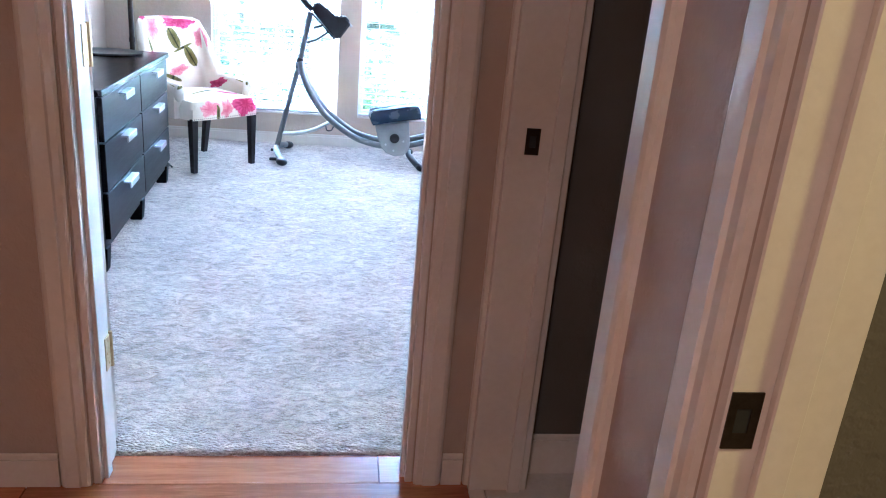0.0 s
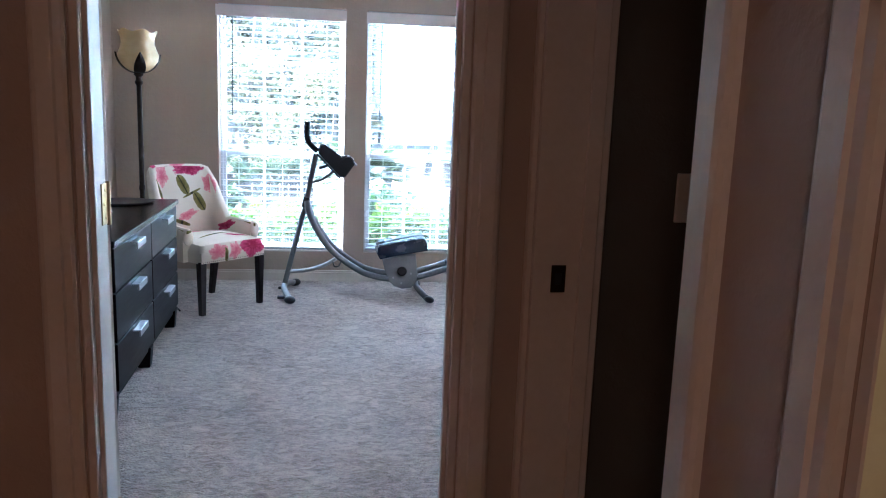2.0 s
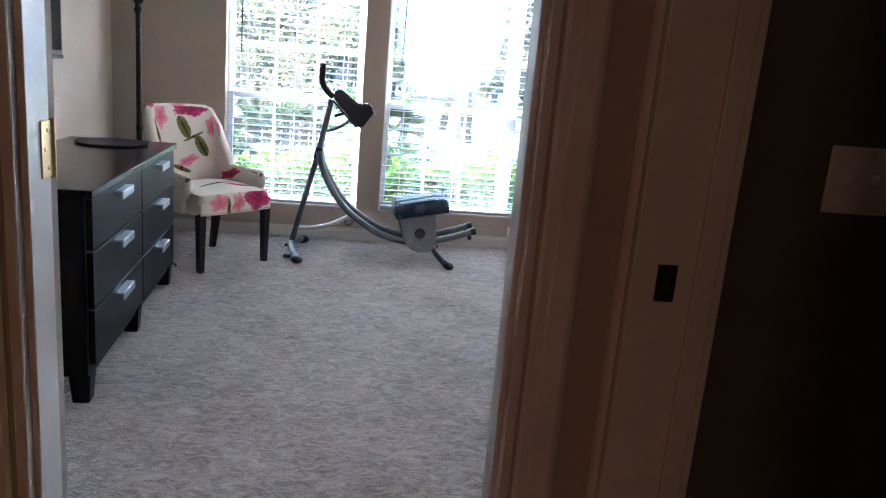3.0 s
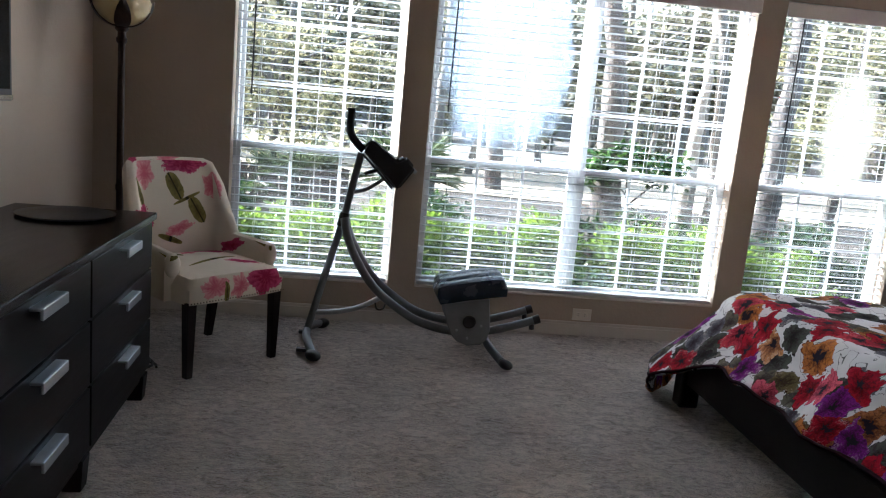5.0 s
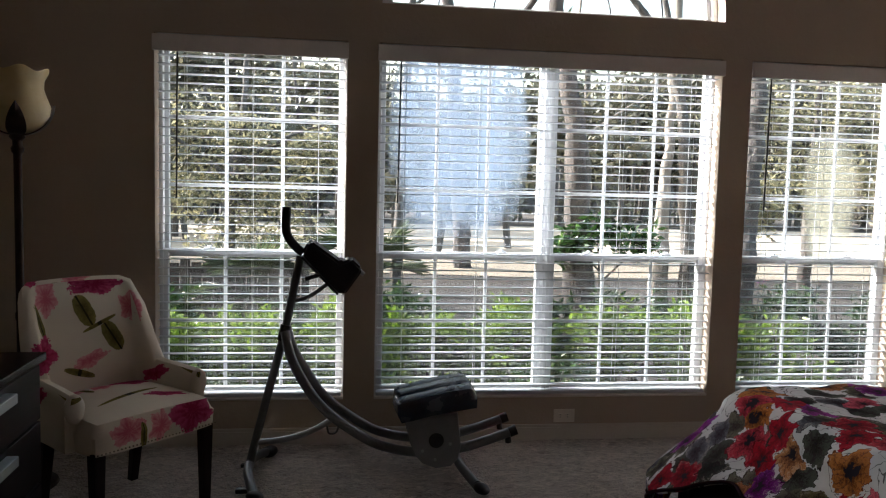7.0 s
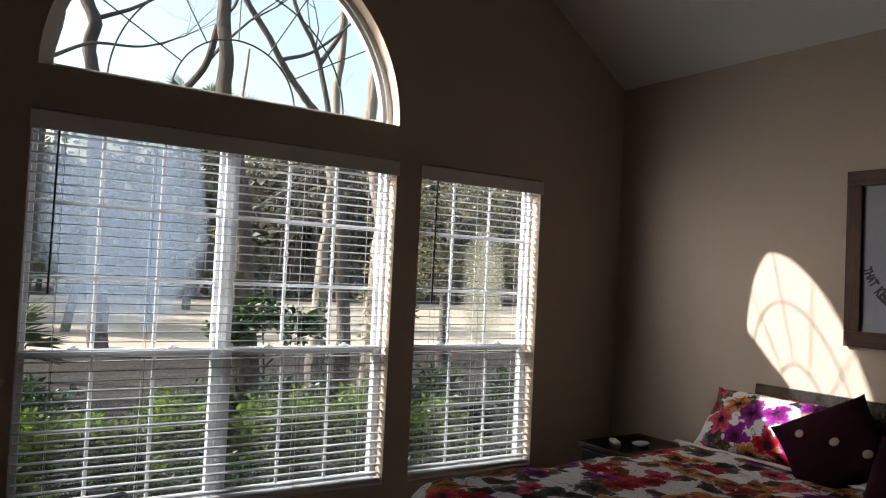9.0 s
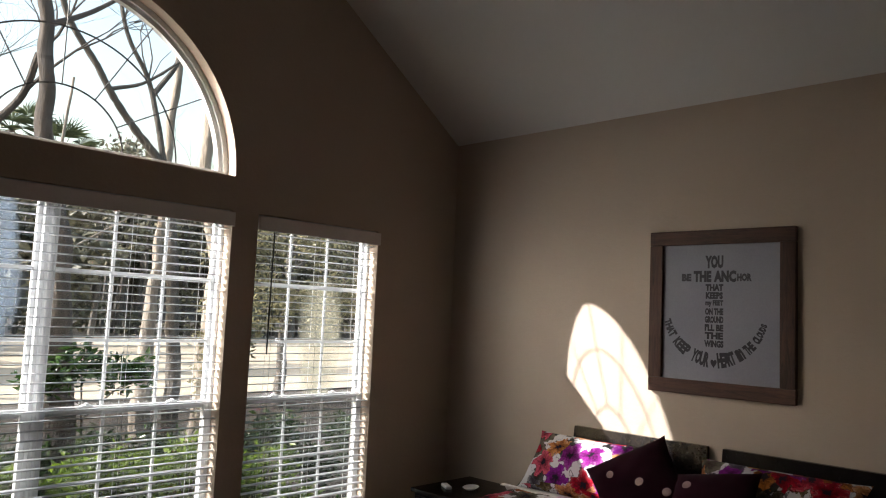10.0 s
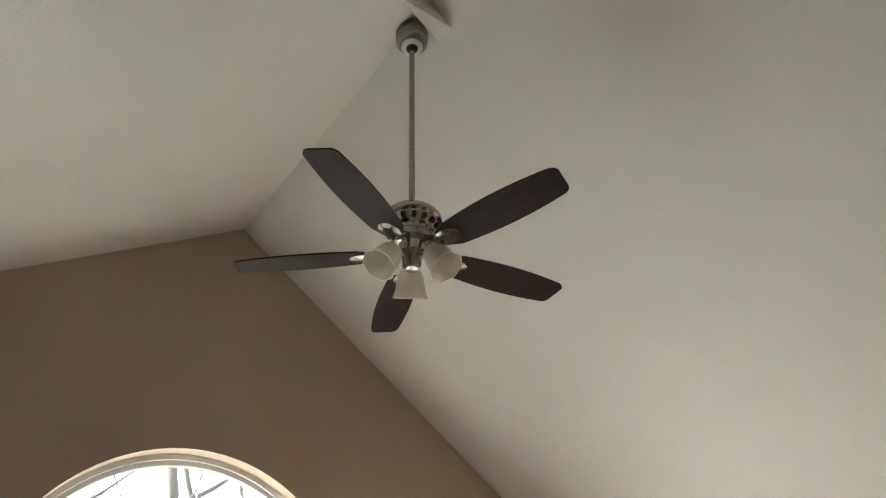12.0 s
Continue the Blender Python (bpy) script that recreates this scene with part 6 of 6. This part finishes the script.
tree("leafy olive-green tree with dappled light", [(-1.9, 7.5, G), (-1.85, 7.5, 1.0), (-1.7, 7.5, 2.4), (-1.6, 7.5, 3.6)], 0.10, 0.04, M["bark_grey"],
     [([(-1.8, 7.5, 1.4), (-2.6, 7.3, 2.0), (-3.2, 7.2, 2.4)], 0.04, 0.015), ([(-1.75, 7.5, 1.7), (-1.0, 7.4, 2.1), (-0.4, 7.4, 2.3)], 0.04, 0.015)],
     crown=[((-2.4, 7.4, 1.3), (0.9, 0.7, 0.6)), ((-1.3, 7.3, 1.2), (0.8, 0.7, 0.6)), ((-1.8, 7.4, 2.1), (1.1, 0.8, 0.6)), ((-0.7, 7.6, 1.9), (0.7, 0.7, 0.5)), ((-2.9, 7.6, 2.2), (0.7, 0.7, 0.6)), ((-1.5, 7.5, 0.55), (1.2, 0.6, 0.45))],
     twig=2, leaf=(0.11, 0.05), n=5200)
tree("green leafy tree behind the bedside window", [(7.6, 8.0, G), (7.6, 8, 1.4), (7.7, 8, 3.0), (7.8, 8, 4.6)], 0.12, 0.05, M["bark_grey"],
     [([(7.65, 8, 1.8), (6.9, 7.8, 2.5), (6.3, 7.8, 3.0)], 0.04, 0.015), ([(7.7, 8, 2.2), (8.5, 8, 2.8), (9.0, 8, 3.4)], 0.04, 0.015)],
     crown=[((6.6, 7.9, 2.6), (1.0, 0.8, 0.8)), ((8.2, 8.0, 2.9), (1.2, 0.8, 0.9)), ((7.4, 7.9, 1.7), (1.2, 0.8, 0.7)), ((8.8, 8, 1.7), (0.9, 0.8, 0.8)), ((6.4, 7.8, 1.2), (0.8, 0.6, 0.6))], twig=2, leaf=(0.13, 0.055), n=4200)
tree("young magnolia with large dark leaves", [(2.22, 2.9, G), (2.2, 2.9, 0.4), (2.16, 2.9, 0.95)], 0.02, 0.008, M["bark_grey"],
     [([(2.2, 2.9, 0.5), (2.45, 2.85, 0.75), (2.65, 2.8, 0.86)], 0.010, 0.004), ([(2.2, 2.9, 0.6), (1.95, 2.9, 0.85), (1.86, 2.9, 0.98)], 0.010, 0.004)],
     crown=[((2.16, 2.88, 0.98), (0.32, 0.25, 0.24)), ((2.55, 2.85, 0.88), (0.30, 0.22, 0.20)), ((1.88, 2.9, 0.84), (0.26, 0.22, 0.22))], leaf_key="leaf_dark", leaf=(0.105, 0.042), n=780)


def palm(at, height, size, label):
    root = thing("palm", label, "palm", at)
    part("trunk", tube(bmesh.new(), [(0, 0, 0), (0.05, 0, height * 0.5), (0.0, 0, height)], [0.16, 0.13, 0.12] if height > 1 else [0.06, 0.05, 0.05], 10), M["bark_grey"], root, smooth=True)
    for k in range(16):
        a = 2 * math.pi * k / 16 + random.uniform(-0.2, 0.2)
        e = random.uniform(-0.2, 1.1)
        d = Vector((math.cos(a) * math.cos(e), math.sin(a) * math.cos(e), math.sin(e)))
        side = d.cross(Vector((0, 0, 1))).normalized()
        bm = bmesh.new()
        s0 = Vector((0, 0, height))
        hub = s0 + d * size * 0.55
        tube(bm, [s0, hub], [0.012 * size, 0.008 * size], 4)
        for j in range(13):
            q = (j / 12 - 0.5) * 2.4
            w = (d * math.cos(q) + side * math.sin(q)).normalized()
            tip = hub + w * size * 0.55 - Vector((0, 0, 0.12 * size * abs(q)))
            n = w.cross(side if abs(q) < 0.7 else d).normalized() * 0.016 * size
            o = w.cross(n).normalized() * 0.016 * size
            v = [bm.verts.new(c) for c in (hub, hub + w * size * 0.25 + o, tip, hub + w * size * 0.25 - o)]
            bm.faces.new(v[:3])
            bm.faces.new((v[0], v[2], v[3]))
        part("frond", bm, M["frond"], root)
    return root


palm((7.4, 25.0, G), 7.6, 1.7, "tall cabbage palm over the far trees")
palm((9.4, 26.0, G), 7.2, 1.6, "tall cabbage palm over the far trees")
palm((0.05, 4.2, G), 0.75, 0.75, "low palmetto with fan leaves")
palm((-1.1, 3.6, G), 0.55, 0.7, "low palmetto with fan leaves")


def fence(x0, x1, y, top):
    root = thing("board_fence", "low weathered dark board fence", "fence", (x0, y, G))
    n = int((x1 - x0) / 0.13)
    for k in range(n):
        part("board", boxed(k * 0.13, k * 0.13 + 0.115, 0, 0.018, 0.02, top - G + random.uniform(-0.03, 0.03)), M["fence"], root)
    for z in (0.2, top - G - 0.15):
        part("rail", boxed(0, n * 0.13, 0.02, 0.055, z, z + 0.08), M["fence"], root)
    for k in range(4):
        part("post", boxed(n * 0.13 * k / 3.001, n * 0.13 * k / 3.001 + 0.09, 0.056, 0.14, 0, top - G), M["fence"], root)


fence(-5.0, -0.7, 5.4, 0.42)


def woods():
    """The far edge of the wood: many trunks and foliage lumps."""
    bm = bmesh.new()
    pts = []
    for k in range(230):
        x = -40 + 110 * random.random()
        y = random.uniform(34.5, 52)
        h = random.uniform(7.2, 10.2)
        r = random.uniform(0.09, 0.22)
        lean = random.uniform(-0.5, 0.5)
        tube(bm, [(x, y, G), (x + lean * 0.5, y, h * 0.5), (x + lean, y, h)], [r, r * 0.8, r * 0.35], 6)
        for j in range(8):
            pts.append(cloud((x + lean + random.uniform(-1.8, 1.8), y + random.uniform(-1, 1), h * random.uniform(0.36, 1.0)), (1.7, 1.2, 1.0), 64, 0.2))
    for k in range(46):
        x, y = random.uniform(-14, 9), random.uniform(15, 30)
        if 3 < x < 8 and y > 18:
            continue
        h = random.uniform(3.5, 6.5) * (y / 22)
        tube(bm, [(x, y, G), (x + random.uniform(-0.4, 0.4), y, h * 0.5), (x + random.uniform(-0.6, 0.6), y, h)], [0.11, 0.08, 0.03], 6)
        for j in range(7):
            pts.append(cloud((x + random.uniform(-1.3, 1.3), y + random.uniform(-0.6, 0.6), h * random.uniform(0.38, 1.0)), (0.9, 0.7, 0.55), 60, 0.2))
    for k in range(150):
        pts.append(cloud((random.uniform(-40, 70), random.uniform(35, 42), G + random.uniform(0.3, 3.2)), (1.8, 1.0, 1.0), 90, 0.2))
    root = tagged(new("woods"), "dark mixed woodland edge across the road", "woods", kind="stuff")
    tagged(part("trunks", bm, M["bark_grey"], root), kind="stuff")
    tagged(leaves("foliage", np.concatenate(pts), 0.42, 0.24, M["leaf_wood"], root), kind="stuff")


woods()
structure("backdrop", boxed(-160, 260, 75, 75.5, G - 0.2, 10.5), M["bark_grey"], "dark distance of the wood")

# ---- pieces of the floors ----
floor_hall = structure("floor_hall", boxed(-1.9, HALL_E, -7.6, SOUTH_OUT + 0.118, -0.029, -0.022), M["grout"], "underlay of the cherry laminate floor")
plank_meshes = {}
y = SOUTH_OUT + 0.118
while y > -7.5:
    x = -1.9 - random.uniform(0, 0.9)
    while x < HALL_E:
        a, b = max(x, -1.9), min(x + 1.2, HALL_E)
        if b - a > 0.02:
            key = round(b - a, 2)
            if key not in plank_meshes:
                bm = boxed(0, key - 0.0012, -0.1225, 0, 0, 0.014, 0.0012, 1)
                me = bpy.data.meshes.new("plank")
                bm.to_mesh(me)
                bm.free()
                me.materials.append(M["laminate"])
                plank_meshes[key] = me
            p = new("plank", plank_meshes[key])
            p.parent = floor_hall
            p.matrix_basis = pose(a, y, -0.022)
        x += 1.2
    y -= 0.124
structure("threshold", boxed(HALL_E - 0.002, HALL_E + 0.04, BATH_S + 0.018, BATH_N - 0.018, -0.022, -0.003, 0.004, 1), M["trim"], "pale threshold strip at the bathroom")
floor_bath = structure("floor_bath", boxed(HALL_E + 0.04, 3.0, -5.12, -4.125, -0.029, -0.016), M["grout"], "grout bed of the tiled bathroom floor")
bm = boxed(0, 0.302, 0, 0.302, 0, 0.009, 0.002, 1)
tile_mesh = bpy.data.meshes.new("tile")
bm.to_mesh(tile_mesh)
bm.free()
tile_mesh.materials.append(M["tile"])
for i in range(8):
    for j in range(3):
        t = new("tile", tile_mesh)
        t.parent = floor_bath
        t.matrix_basis = pose(HALL_E + 0.045 + 0.307 * i, -4.43 - 0.307 * j + 0.0, -0.016)
structure("floor_side_room", boxed(HALL_E, 3.0, -7.6, -5.22, -0.029, -0.006), M["carpet"], "beige carpet of the side room")
